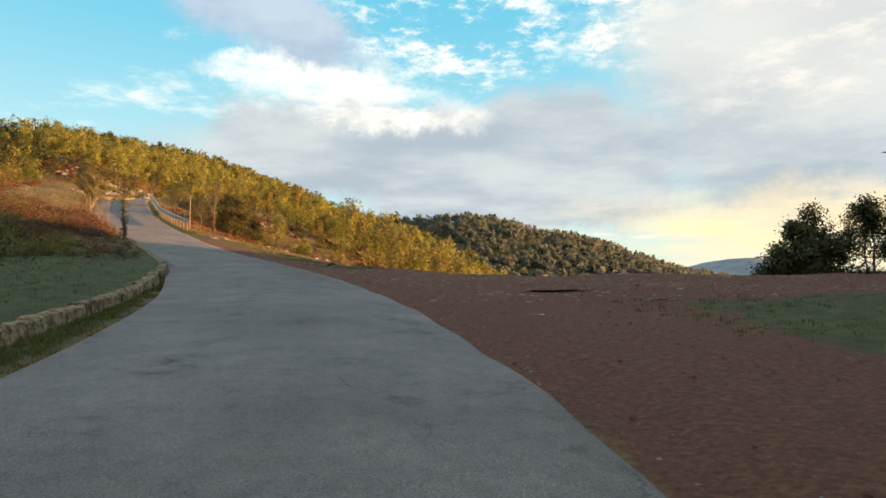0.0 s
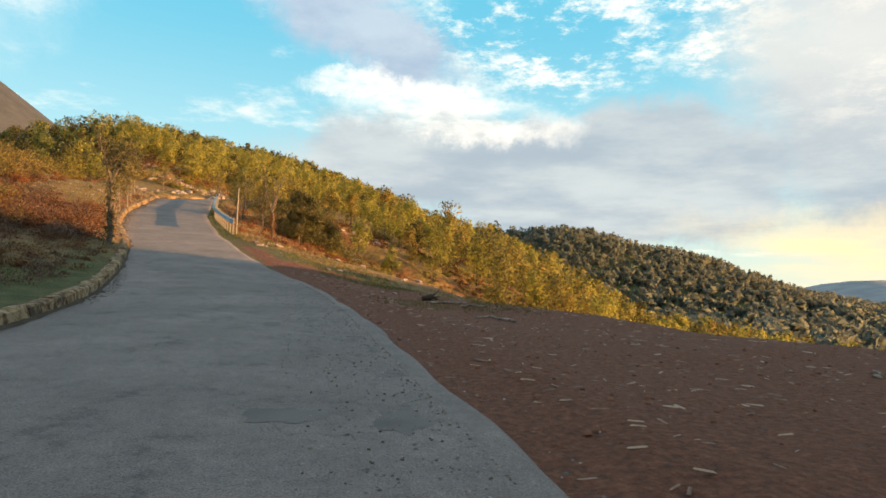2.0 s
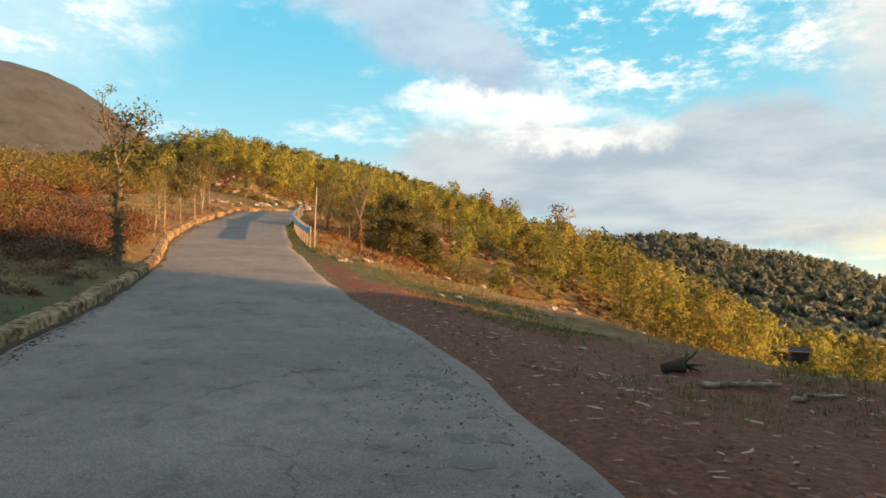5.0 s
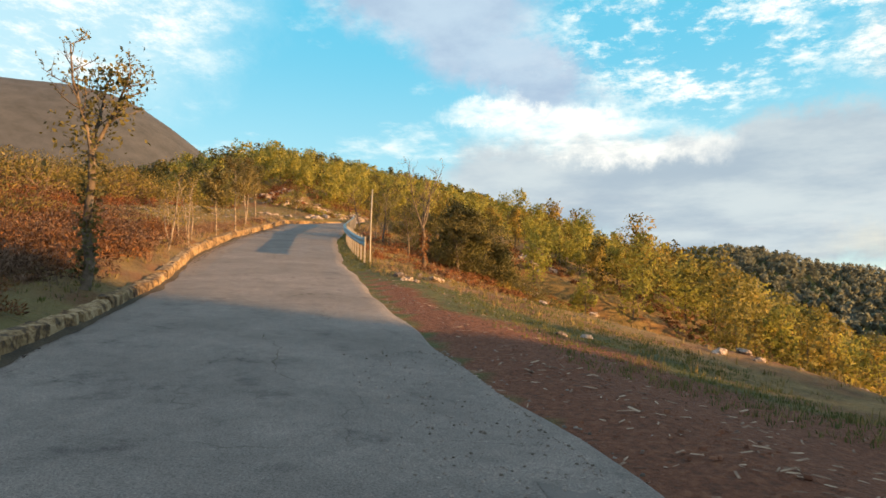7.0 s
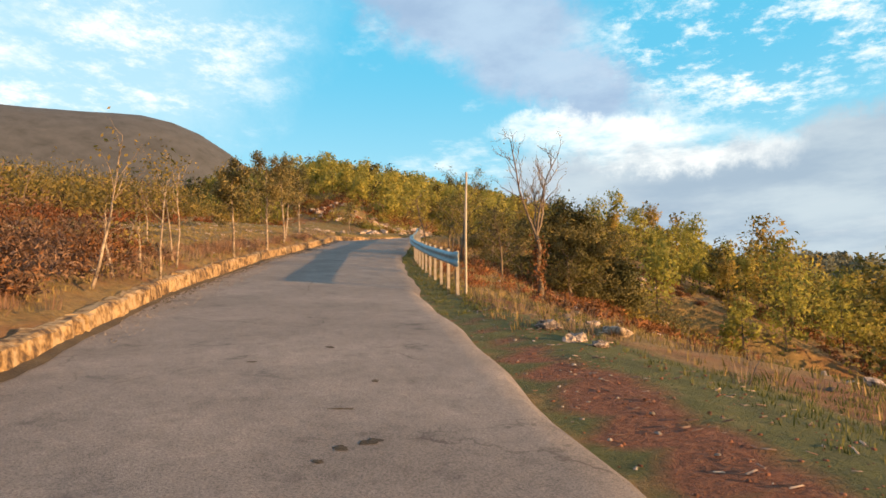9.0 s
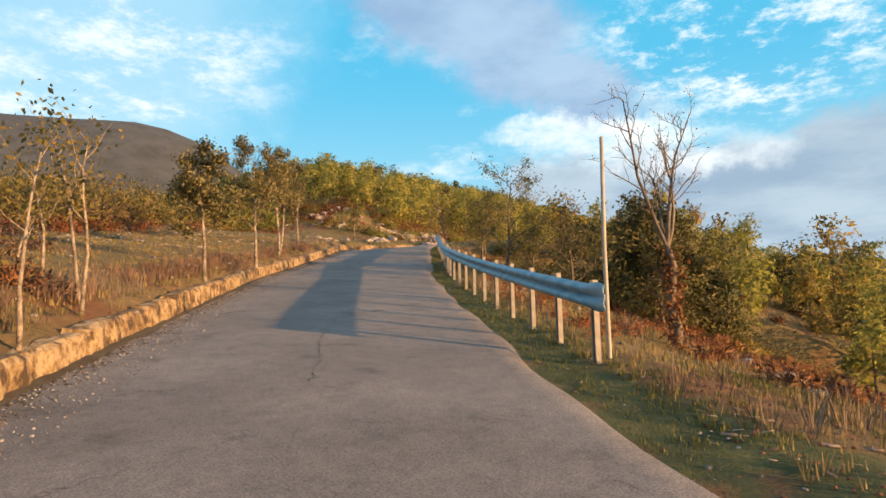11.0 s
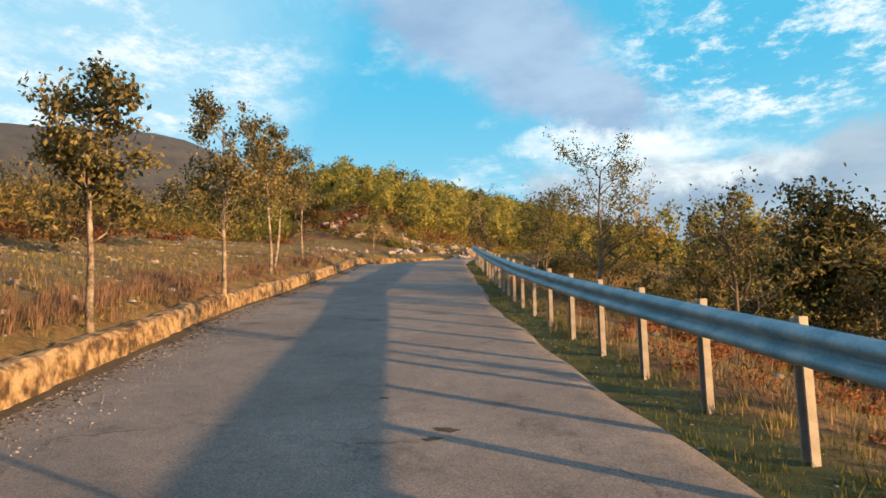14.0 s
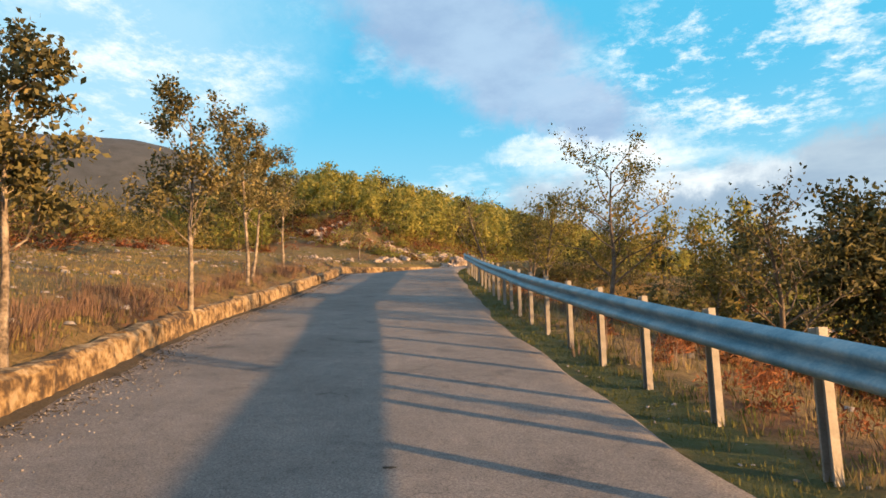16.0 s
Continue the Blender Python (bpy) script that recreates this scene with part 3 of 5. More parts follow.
def ground_material(m):
    m.use_nodes = True
    t = m.node_tree
    b = t.nodes["Principled BSDF"]
    b.inputs["Roughness"].default_value = 0.95
    c = t.nodes.new("ShaderNodeTexCoord")

    def noise_(scale, detail=5, rough=0.6):
        n = t.nodes.new("ShaderNodeTexNoise")
        n.inputs["Scale"].default_value, n.inputs["Detail"].default_value, n.inputs["Roughness"].default_value = scale, detail, rough
        t.links.new(c.outputs["Object"], n.inputs["Vector"])
        return n.outputs[0]

    def ramp_(v, stops):
        n = t.nodes.new("ShaderNodeValToRGB")
        t.links.new(v, n.inputs[0])
        e = n.color_ramp.elements
        for i, (p, col_) in enumerate(stops):
            x = e[i] if i < 2 else e.new(p)
            x.position, x.color = p, (*col_, 1)
        return n.outputs[0]

    def mix_(f, a, b_):
        n = t.nodes.new("ShaderNodeMix")
        n.data_type = "RGBA"
        t.links.new(f, n.inputs[0])
        t.links.new(a, n.inputs[6])
        t.links.new(b_, n.inputs[7])
        return n.outputs[2]

    def attr_(name):
        n = t.nodes.new("ShaderNodeAttribute")
        n.attribute_name = name
        return n.outputs["Fac"]

    def soft(v, w, amp):
        n = t.nodes.new("ShaderNodeMath")
        n.operation = "MULTIPLY_ADD"
        t.links.new(w, n.inputs[0])
        n.inputs[1].default_value = amp
        t.links.new(v, n.inputs[2])
        r = t.nodes.new("ShaderNodeMapRange")
        t.links.new(n.outputs[0], r.inputs[0])
        r.inputs[1].default_value, r.inputs[2].default_value = 0.35 + amp / 2, 0.65 + amp / 2
        return r.outputs[0]

    n1, n2, n3 = noise_(0.35), noise_(2.2), noise_(14, 6, 0.7)
    blend = t.nodes.new("ShaderNodeMath")
    blend.operation = "MULTIPLY_ADD"
    t.links.new(n3, blend.inputs[0])
    blend.inputs[1].default_value = 0.9
    half = t.nodes.new("ShaderNodeMath")
    half.operation = "MULTIPLY_ADD"
    t.links.new(n2, half.inputs[0])
    half.inputs[1].default_value, half.inputs[2].default_value = 0.7, -0.30
    t.links.new(half.outputs[0], blend.inputs[2])
    dry = ramp_(blend.outputs[0], [(0.3, (0.075, 0.06, 0.02)), (0.5, (0.165, 0.118, 0.041)), (0.7, (0.265, 0.185, 0.075))])
    rust = ramp_(n2, [(0.3, (0.09, 0.045, 0.02)), (0.55, (0.17, 0.08, 0.03)), (0.75, (0.22, 0.12, 0.05))])
    green = ramp_(n2, [(0.3, (0.035, 0.05, 0.012)), (0.55, (0.07, 0.085, 0.02)), (0.75, (0.13, 0.12, 0.04))])
    red = ramp_(n3, [(0.3, (0.066, 0.025, 0.013)), (0.5, (0.150, 0.055, 0.027)), (0.75, (0.26, 0.118, 0.062))])
    r = t.nodes.new("ShaderNodeMapRange")
    t.links.new(n1, r.inputs[0])
    r.inputs[1].default_value, r.inputs[2].default_value = 0.48, 0.62
    colour = mix_(r.outputs[0], dry, rust)
    colour = mix_(soft(attr_("lush"), n2, 0.5), colour, green)
    colour = mix_(soft(attr_("earth"), n2, 0.35), colour, red)
    # mountain scrub, its grey blued and darkened to carry haze and shade
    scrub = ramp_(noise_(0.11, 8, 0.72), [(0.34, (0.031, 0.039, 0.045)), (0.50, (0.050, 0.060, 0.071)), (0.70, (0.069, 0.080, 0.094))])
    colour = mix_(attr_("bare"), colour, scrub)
    # haze over the far hills, put into their base colour
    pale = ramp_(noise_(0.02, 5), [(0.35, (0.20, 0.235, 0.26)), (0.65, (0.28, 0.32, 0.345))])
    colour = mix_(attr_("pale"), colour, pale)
    t.links.new(colour, b.inputs["Base Color"])
    k = t.nodes.new("ShaderNodeBump")
    k.inputs["Strength"].default_value, k.inputs["Distance"].default_value = 0.9, 0.08
    t.links.new(n3, k.inputs["Height"])
    t.links.new(k.outputs[0], b.inputs["Normal"])


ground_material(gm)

# the road: a strip with a ragged right edge and a slight crown
us = np.array([-2.5, -2.0, -1.2, 0, 1.2, 2.0, 2.22, 2.36])
RV, RF = [], []
for i in range(len(LINE)):
    wob = 0.03 * math.sin(ARC[i] * 0.9) + 0.035 * math.sin(ARC[i] * 2.3 + 1)
    edge = float(edge_at(LINE[i, 1])) if i < len(LINE) - 60 else 2.4
    kerb_line = min(float(kerb_at(LINE[i, 1])) - 0.1, 2.5 + 0.25 * float(step(LINE[i, 1], 20, 27)))
    for j, u_ in enumerate(us):
        uu = {0: -kerb_line, 5: edge - 0.36, 6: edge - 0.14 + wob, 7: edge + wob}.get(j, u_)
        zz = LINE[i, 2] + 0.02 - 0.012 * abs(uu) - (0.09 if j == 7 else 0)
        RV.append((LINE[i, 0] + SIDE[i, 0] * uu, LINE[i, 1] + SIDE[i, 1] * uu, zz))
n_ = len(us)
for i in range(len(LINE) - 1):
    for j in range(n_ - 1):
        RF.append((i * n_ + j, i * n_ + j + 1, (i + 1) * n_ + j + 1, (i + 1) * n_ + j))
road = tagged(mesh_object("road", RV, RF, ASPHALT, smooth=True), "narrow worn grey asphalt mountain road climbing the slope", "road", kind="structure")


# ---------------------------------------------------------------- trees
def tube(path, radii, sides):
    """Rings along a path of points, joined into a tapered tube."""
    v, f = [], []
    for i, (p, r) in enumerate(zip(path, radii)):
        d = path[min(i + 1, len(path) - 1)] - path[max(i - 1, 0)]
        d = d / (np.linalg.norm(d) or 1)
        a = np.cross(d, (0.31, 0.95, 0.1))
        a /= np.linalg.norm(a) or 1
        b_ = np.cross(d, a)
        for k in range(sides):
            w = 2 * math.pi * k / sides
            v.append(p + (a * math.cos(w) + b_ * math.sin(w)) * r)
    for i in range(len(path) - 1):
        for k in range(sides):
            f.append((i * sides + k, i * sides + (k + 1) % sides, (i + 1) * sides + (k + 1) % sides, (i + 1) * sides + k))
    return v, f


def grow(rng, tall, thick, limbs=7, first=0.35, spread_=0.8, levels=2, lean=0.05, sides=6, droop=0.0, limb=0.42, wob=0.10, reach=1.0, more=0):
    """A trunk with limbs and twigs: verts, faces and the twigs' points."""
    V, F, tips = [], [], []

    def add(path, radii, sides_):
        v, f = tube(path, radii, sides_)
        o = len(V)
        V.extend(v)
        F.extend([tuple(i + o for i in q) for q in f])

    def branch(start, way, length, r, level):
        n = 6 if level == 0 else 4
        p, d, path = start.copy(), way / np.linalg.norm(way), [start.copy()]
        for i in range(n):
            d = d + rng.normal(0, wob if level == 0 else 0.22, 3) + np.array([0, 0, 0.05 - droop * level])
            d /= np.linalg.norm(d)
            p = p + d * length / n
            path.append(p.copy())
        radii = [r * (1 - 0.75 * i / n) for i in range(n + 1)]
        add(path, radii, sides if level == 0 else max(3, sides - 1 - level))
        if level >= levels:
            tips.extend(path[1:])
            return
        m = limbs if level == 0 else rng.integers(3 + more, 5 + more)
        for i in range(m):
            u = first + (1 - first) * (i + rng.uniform(0, 0.9)) / m if level == 0 else rng.uniform(0.3, 1.0)
            u = min(u, 0.99)
            q = u * n
            j = int(q)
            at = path[j] + (path[j + 1] - path[j]) * (q - j)
            w = rng.uniform(0, 2 * math.pi) if level else i * 2.4 + rng.uniform(-0.4, 0.4)
            side = np.array([math.cos(w), math.sin(w), rng.uniform(0.2, 0.9)])
            main = path[j + 1] - path[j]
            main = main / np.linalg.norm(main)
            branch(at, main * 0.45 + side * spread_, length * (reach * (0.5 - 0.22 * u) if level == 0 else rng.uniform(0.35, 0.6)), r * (limb - 0.2 * u) + 0.003, level + 1)
        tips.append(path[-1])

    branch(np.zeros(3), np.array([rng.normal(0, lean), rng.normal(0, lean), 1.0]), tall, thick, 0)
    return np.array(V), F, np.array(tips)


def leaves(rng, points, count, size, scatter):
    """Single leaves as bent quads, strewn round the points."""
    c_ = points[rng.integers(0, len(points), count)] + rng.normal(0, scatter, (count, 3))
    a = rng.normal(0, 1, (count, 3))
    a /= np.linalg.norm(a, axis=1)[:, None]
    b_ = np.cross(a, rng.normal(0, 1, (count, 3)))
    b_ /= np.linalg.norm(b_, axis=1)[:, None]
    s = (size * rng.uniform(0.6, 1.4, count))[:, None]
    v = np.stack([c_ - a * s, c_ + b_ * s * 0.55, c_ + a * s, c_ - b_ * s * 0.55], 1).reshape(-1, 3)
    return v, np.arange(count * 4).reshape(-1, 4)


def tree(name, seed, tall, thick, bark, leaf, count, size, scatter, label, category="tree", **kw):
    rng = np.random.default_rng(seed)
    V, F, tips = grow(rng, tall, thick, **kw)
    fit_ = tall / max(float(tips[:, 2].max()), 0.1)
    V, tips = V * np.array([1, 1, fit_]), tips * np.array([1, 1, fit_])
    root = empty(name)
    mesh_object("trunk", V, F, bark, root, smooth=True)
    if count:
        v, f = leaves(rng, tips, count, size, scatter)
        around = v - np.array([tips[:, 0].mean(), tips[:, 1].mean(), tips[:, 2].mean() - 0.15 * tall])
        around = np.repeat(around.reshape(-1, 4, 3).mean(1) / (0.3 * tall) + rng.normal(0, 0.45, (count, 3)), 4, 0)
        leaf_object("crown", v, around, 4, leaf, root)
    return tagged(root, label, category)


def clump_woods(name, spots, rng, leaf, label, per=160, size=0.42):
    """Many trees seen from afar, as one mass: uneven crowns of leaf clumps with gaps."""
    vs, ns, stems = [], [], []
    for x, y, z, h, w in spots:
        lobes = rng.integers(6, 11)
        rise = rng.uniform(0.14, 0.90, lobes)
        cen = np.stack([rng.normal(0, w * 0.24, lobes) * (1.25 - rise), rng.normal(0, w * 0.24, lobes) * (1.25 - rise), rise * h], 1)
        rad = rng.uniform(0.15, 0.28, lobes) * w * (1.3 - 0.5 * rise)
        k = rng.integers(0, lobes, per)
        d = rng.normal(0, 1, (per, 3))
        d /= np.linalg.norm(d, axis=1)[:, None]
        p = cen[k] + d * rad[k][:, None] * rng.uniform(0.45, 1.12, per)[:, None] * np.array([1, 1, 1.1])
        a = rng.normal(0, 1, (per, 3))
        a /= np.linalg.norm(a, axis=1)[:, None]
        b_ = np.cross(a, rng.normal(0, 1, (per, 3)))
        b_ /= np.linalg.norm(b_, axis=1)[:, None]
        s = (size * rng.uniform(0.5, 1.3, per))[:, None]
        base_ = np.array([x, y, z])
        s = s * 1.22 * max(1.0, w / 3.2)
        vs.append((np.stack([p - a * s, p + b_ * s * 0.9, p + a * s], 1) + base_).reshape(-1, 3))
        out_ = p - np.array([0, 0, 0.42 * h])
        out_ /= np.linalg.norm(out_, axis=1)[:, None] + 0.05
        ns.append(np.repeat(out_ * 0.55 + d * 0.6 + rng.normal(0, 0.22, (per, 3)), 3, 0))
        # its stem
        st = np.array([[-0.06, 0, -0.2], [0.06, 0, -0.2], [0, 0, h * 0.8], [0, -0.06, -0.2], [0, 0.06, -0.2], [0, 0, h * 0.8]])
        stems.append(st + base_)
    v = np.concatenate(vs)
    ob = leaf_object(name, v, np.concatenate(ns), 3, leaf)
    st = np.concatenate(stems)
    mesh_object("stems", st, np.arange(len(st)).reshape(-1, 3), BARK, ob, "thin brown stems")["kind"] = "stuff"
    return tagged(ob, label, "woods", kind="stuff")


rng = np.random.default_rng(7)
HUT = (19.5, 140.0)
# woods over the long slope: single crowns with clearings between, finer the nearer they stand to the road
spots = {}
grid = {}
tries = 0
total = 0
while total < 2300 and tries < 90000:
    tries += 1
    y = rng.uniform(50, 205)
    ridge = -44 - 20 * float(step(y, 74, 108))
    x = ridge + rng.uniform(-14, 125) if rng.random() < 0.8 else rng.uniform(-96, -30)
    _, u, _ = road_frame(x, y)
    u = float(u[0])
    if abs(u) < 8 or (u < 0 and y < 72 and u > -34) or (u < 0 and y < 96 and u > -13):
        continue
    if u > 0 and y < 72 and x > -23 + 0.15 * (y - 50) and (y < 64 or rng.random() < 0.75):
        continue
    if 0 < u < 22 and y < 80 and rng.random() < 0.7:
        continue
    if noise.noise(Vector((x * 0.055, y * 0.055, 1.7))) > 0.16 and rng.random() < 0.85:
        continue
    if math.hypot(x + 50.3, y - 84.2) < 5.5 or math.hypot(x + 20.6, y - 73.5) < 6:
        continue
    lane = y < HUT[1] + 1 and abs(x - (HUT[0] + (HUT[1] - y) * -0.21)) < 3.4
    if lane and y > 108:
        continue
    crest = x < ridge + 9
    if lane or (x > -14 and y < 72):
        h = rng.uniform(1.8, 3.0)
    elif x > -14:
        h = rng.uniform(4.2, 7.6)
    elif y > 78 and x < -36:
        h = rng.uniform(3.3, 4.9)
    else:
        h = rng.uniform(3.0, 5.4) * (0.75 if x > -25 and y < 76 else 1.0)
    w = h * rng.uniform(0.62, 0.92)
    cell = (int(x // 4), int(y // 4))
    near_ = [q for i in (-1, 0, 1) for j in (-1, 0, 1) for q in grid.get((cell[0] + i, cell[1] + j), ())]
    if any(math.hypot(x - q[0], y - q[1]) < 0.31 * (w + q[2]) for q in near_):
        continue
    grid.setdefault(cell, []).append((x, y, w))
    away = min(math.hypot(x + 22, y - 47), math.hypot(x + 5, y - 21) + 6)
    k = 2 if (crest and rng.random() < 0.35) or rng.random() < 0.03 else (1 if rng.random() < 0.17 + 0.2 * math.sin(x * 0.09 + y * 0.03) else 0)
    k = 3 if k == 0 and x > -13 and rng.random() < 0.6 else k
    g = 0 if away < 45 else (1 if away < 95 else 2)
    spots.setdefault((k, g), []).append((x, y, height(x, y), h, w))
    total += 1
for (k, g), sp in sorted(spots.items()):
    leaf = (LEAF_OLIVE, LEAF_OCHRE, LEAF_DARK, LEAF_KHAKI)[k]
    nm = ("olive_woods", "ochre_woods", "dark_woods", "khaki_woods")[k]
    lab = ("yellow-green autumn woods covering the hillside", "ochre and russet autumn woods on the hillside", "dark green oaks on the crest of the hill", "dull olive woods on the lower slope")[k]
    clump_woods(nm, sp, rng, leaf, lab, (800, 460, 230)[g], (0.095, 0.135, 0.215)[g])
far_ = []
for _ in range(2200):
    x, y = rng.uniform(-160, 265), rng.uniform(425, 555)
    far_.append((x, y, height(x, y) - 1, rng.uniform(5, 10), rng.uniform(4, 7)))
clump_woods("far_woods", far_, rng, LEAF_FAR_HAZED, "forest on the far ridge, haze greyed into its leaf colour", per=64, size=0.52)
low_ = []
for _ in range(1100):
    x, y = rng.uniform(-20, 240), rng.uniform(190, 440)
    low_.append((x, y, height(x, y), rng.uniform(4, 7), rng.uniform(5, 8)))
clump_woods("valley_woods", low_, rng, LEAF_FAR_HAZED, "grey-green woods on the valley floor, haze put into their colour", per=64, size=0.70)
# unseen tree belt, added past the earth flat to shade the lower road
belt = []
for k_ in range(190):
    x, y = rng.uniform(26, 46), rng.uniform(-45, 30.5)
    y = y if k_ < 130 else rng.uniform(16, 30.5)
    belt.append((x, y, height(x, y), rng.uniform(8, 11), rng.uniform(6, 9)))
clump_woods("rim_woods", belt, rng, LEAF_DARK, "unseen belt of tall dark trees added to shade the lower road", per=280, size=0.56)


# ---------------------------------------------------------------- single trees
def planted(ob, x, y, turn=0, size=1.0, sink=0.05):
    ob.matrix_basis = pose(x, y, height(x, y) - sink, 0, 0, turn) @ Matrix.Scale(size, 4)
    return ob


ROADSIDE = [(-28.0, 50.1, 3.2, 11, 0.33), (-30.35, 54.25, 4.4, 12, 0.38), (-32.9, 58.2, 4.1, 13, 0.36), (-33.7, 59.2, 3.9, 14, 0.42), (-35.9, 63.0, 3.5, 15, 0.40), (-41.6, 76.0, 2.6, 16, 0.35)]
for x, y, h, seed, bare_ in ROADSIDE:
    bushy = 5600 if seed < 15 else 1500
    t_ = tree("roadside_tree", seed, h * 0.97, 0.034 + 0.004 * h, PALEBARK, LEAF_SPARSE, bushy, 0.036, 0.075, "slender roadside tree with pale bark and thinning olive leaves", limbs=13, first=bare_, spread_=0.72, reach=0.66, levels=2, lean=0.015, limb=0.34, wob=0.05)
    tagged(planted(t_, x, y, seed * 40 + (180 if seed == 11 else 0)), group="trees along the kerb")
THIN = [(-21.95, 41.25, 2.45, 21), (-22.96, 42.3, 1.35, 22), (-23.6, 43.3, 1.0, 23), (-23.6, 43.75, 2.5, 24), (-24.8, 45.16, 2.6, 26), (-25.2, 45.4, 2.7, 27), (-26.3, 45.6, 1.7, 29), (-26.8, 45.5, 1.2, 30), (-38.0, 49.5, 2.2, 31), (-36.5, 47.0, 1.9, 32)]
for x, y, h, seed in THIN:
    t_ = tree("bare_sapling", seed, h, 0.028, PALEBARK, LEAF_OCHRE, 260 if seed in (24, 27) else 60, 0.035, 0.12, "thin bare sapling with a pale crooked stem", limbs=6, first=0.5, spread_=0.35, levels=1, lean=0.05, limb=0.30, wob=0.07)
    tagged(planted(t_, x, y, seed * 50), group="bare saplings above the kerb")


def forked_tree(name, seed, tall, thick, fork, leaders, bark, leaf, count, size, scatter, label):
    """A bare trunk that parts into leaders, each with its own twigs."""
    r = np.random.default_rng(seed)
    bends = [np.array([0.05 * math.sin(2.1 * a) * (a > 0), 0.03 * math.sin(1.3 * a), fork * a / 5 - 0.1 * (a == 0)]) for a in range(6)]
    V, F = tube(bends, [thick * (1.25 - 0.11 * a) for a in range(6)], 8)
    V, F, points = list(V), list(F), []
    for dx, dy, dz in leaders:
        way_ = Vector((dx, dy, dz))
        v, f, tips = grow(r, way_.length, thick * 0.52, limbs=10, first=0.22, spread_=0.62, levels=2, lean=0.03, sides=5, limb=0.40, wob=0.10, reach=0.75, more=1)
        turn_ = np.array(way_.to_track_quat("Z", "Y").to_matrix())
        o = len(V)
        V.extend(v @ turn_.T + bends[-1] - np.array([0, 0, 0.03]))
        F.extend(tuple(q + o for q in face) for face in f)
        points.append(tips @ turn_.T + bends[-1])
    root = empty(name)
    mesh_object("trunk", np.array(V), F, bark, root, smooth=True)
    v, f = leaves(r, np.concatenate(points), count, size, scatter)
    mesh_object("crown", v, f, leaf, root)
    return tagged(root, label, "tree")


def wrapped(thing, rng_, n, spots_, mat, size, label):
    """Creeper leaves round a trunk, in loose heaps: each spot is x, y, z and its spread."""
    at = np.array(spots_)[rng_.integers(0, len(spots_), n)]
    v, f = leaves(rng_, at[:, :3] + rng_.normal(0, 1, (n, 3)) * at[:, 3:4] * np.array([1, 1, 1.3]), n, size, 0.02)
    mesh_object("ivy", v, f, mat, thing, label)


irng = np.random.default_rng(5)
big = forked_tree("ivy_tree", 41, 4.2, 0.075, 2.3, [(-0.58, -0.25, 1.85), (0.52, 0.25, 1.45), (-0.12, 0.1, 1.5)], BARK, LEAF_DULL, 420, 0.034, 0.05, "tall thin tree with ivy on its trunk and sparse leaves")
wrapped(big, irng, 1700, [(0, 0, 0.35 + 0.25 * k, 0.09) for k in range(8)] + [(-0.1, 0, 2.45, 0.24), (-0.35, -0.1, 2.6, 0.20), (0.15, 0.05, 2.7, 0.20), (0.0, 0.05, 2.95, 0.20), (0.42, 0.15, 3.0, 0.10), (-0.12, 0.05, 3.6, 0.12), (0.45, 0.2, 3.55, 0.13), (0.3, 0.15, 3.5, 0.08)], LEAF_DULL, 0.042, "dull ivy round the trunk and limbs")
planted(big, -17.85, 35.35)
dead = forked_tree("dead_tree", 52, 4.4, 0.075, 1.75, [(-0.85, -0.42, 2.55), (0.0, 0.1, 2.75), (0.72, 0.35, 1.95), (-0.25, 0.35, 1.7)], BARK, LEAF_SPARSE, 420, 0.022, 0.03, "nearly bare grey tree with forked limbs behind the guardrail")
wrapped(dead, irng, 900, [(0, 0, 0.1 + 0.2 * k, 0.10) for k in range(8)], BRACKEN, 0.04, "withered creeper round the trunk")
planted(dead, -18.75, 51.6)
RIGHT = [(-24.9, 60.2, 4.4, 61, 1500, 0), (-21.9, 57.2, 3.0, 62, 900, 1), (-31.15, 69.0, 4.1, 63, 240, 0), (-27.5, 64.5, 3.3, 64, 2000, 0), (-29.2, 68.5, 3.2, 65, 2000, 0), (-26.2, 67.0, 3.2, 66, 2200, 0), (-30.4, 72.0, 3.2, 67, 2000, 2), (-22.9, 62.5, 2.7, 68, 1700, 0), (-19.8, 59.0, 2.4, 69, 1500, 1)]
for x, y, h, seed, n_leaf, kind_ in RIGHT:
    t_ = tree("hillside_tree", seed, h * 0.95, 0.055, BARK, (LEAF_KHAKI, LEAF_DULL, LEAF_KHAKI)[kind_], int(n_leaf * 2.0), 0.034, 0.085, ("small tree with thinning ochre autumn leaves", "small tree with sparse dull green leaves", "small tree with yellow-green leaves")[kind_], limbs=14, first=0.20, spread_=0.95, levels=2, lean=0.05, more=1, wob=0.07)
    tagged(planted(t_, x, y, seed * 30), group="trees below the guardrail")
# thickets whose shaded side is put into the leaf colour
for x, y, h, seed in ((-20.2, 60.3, 4.4, 71), (-18.6, 63.0, 2.6, 72)):
    t_ = tree("ivy_thicket", seed, h * 0.9, 0.10, BARK, LEAF_DARK, 9000, 0.055, 0.20, "dense evergreen thicket below the road, shade put into its dark leaves", limbs=13, first=0.08, spread_=0.9, levels=2, lean=0.08, reach=0.75)
    planted(t_, x, y, seed * 30)
thick_ = []
for k_ in range(34):
    x, y = rng.normal(-20.0, 0.95), rng.normal(60.2, 0.9)
    thick_.append((x, y, height(x, y) + rng.uniform(0.2, 3.1), rng.uniform(0.55, 1.0)))
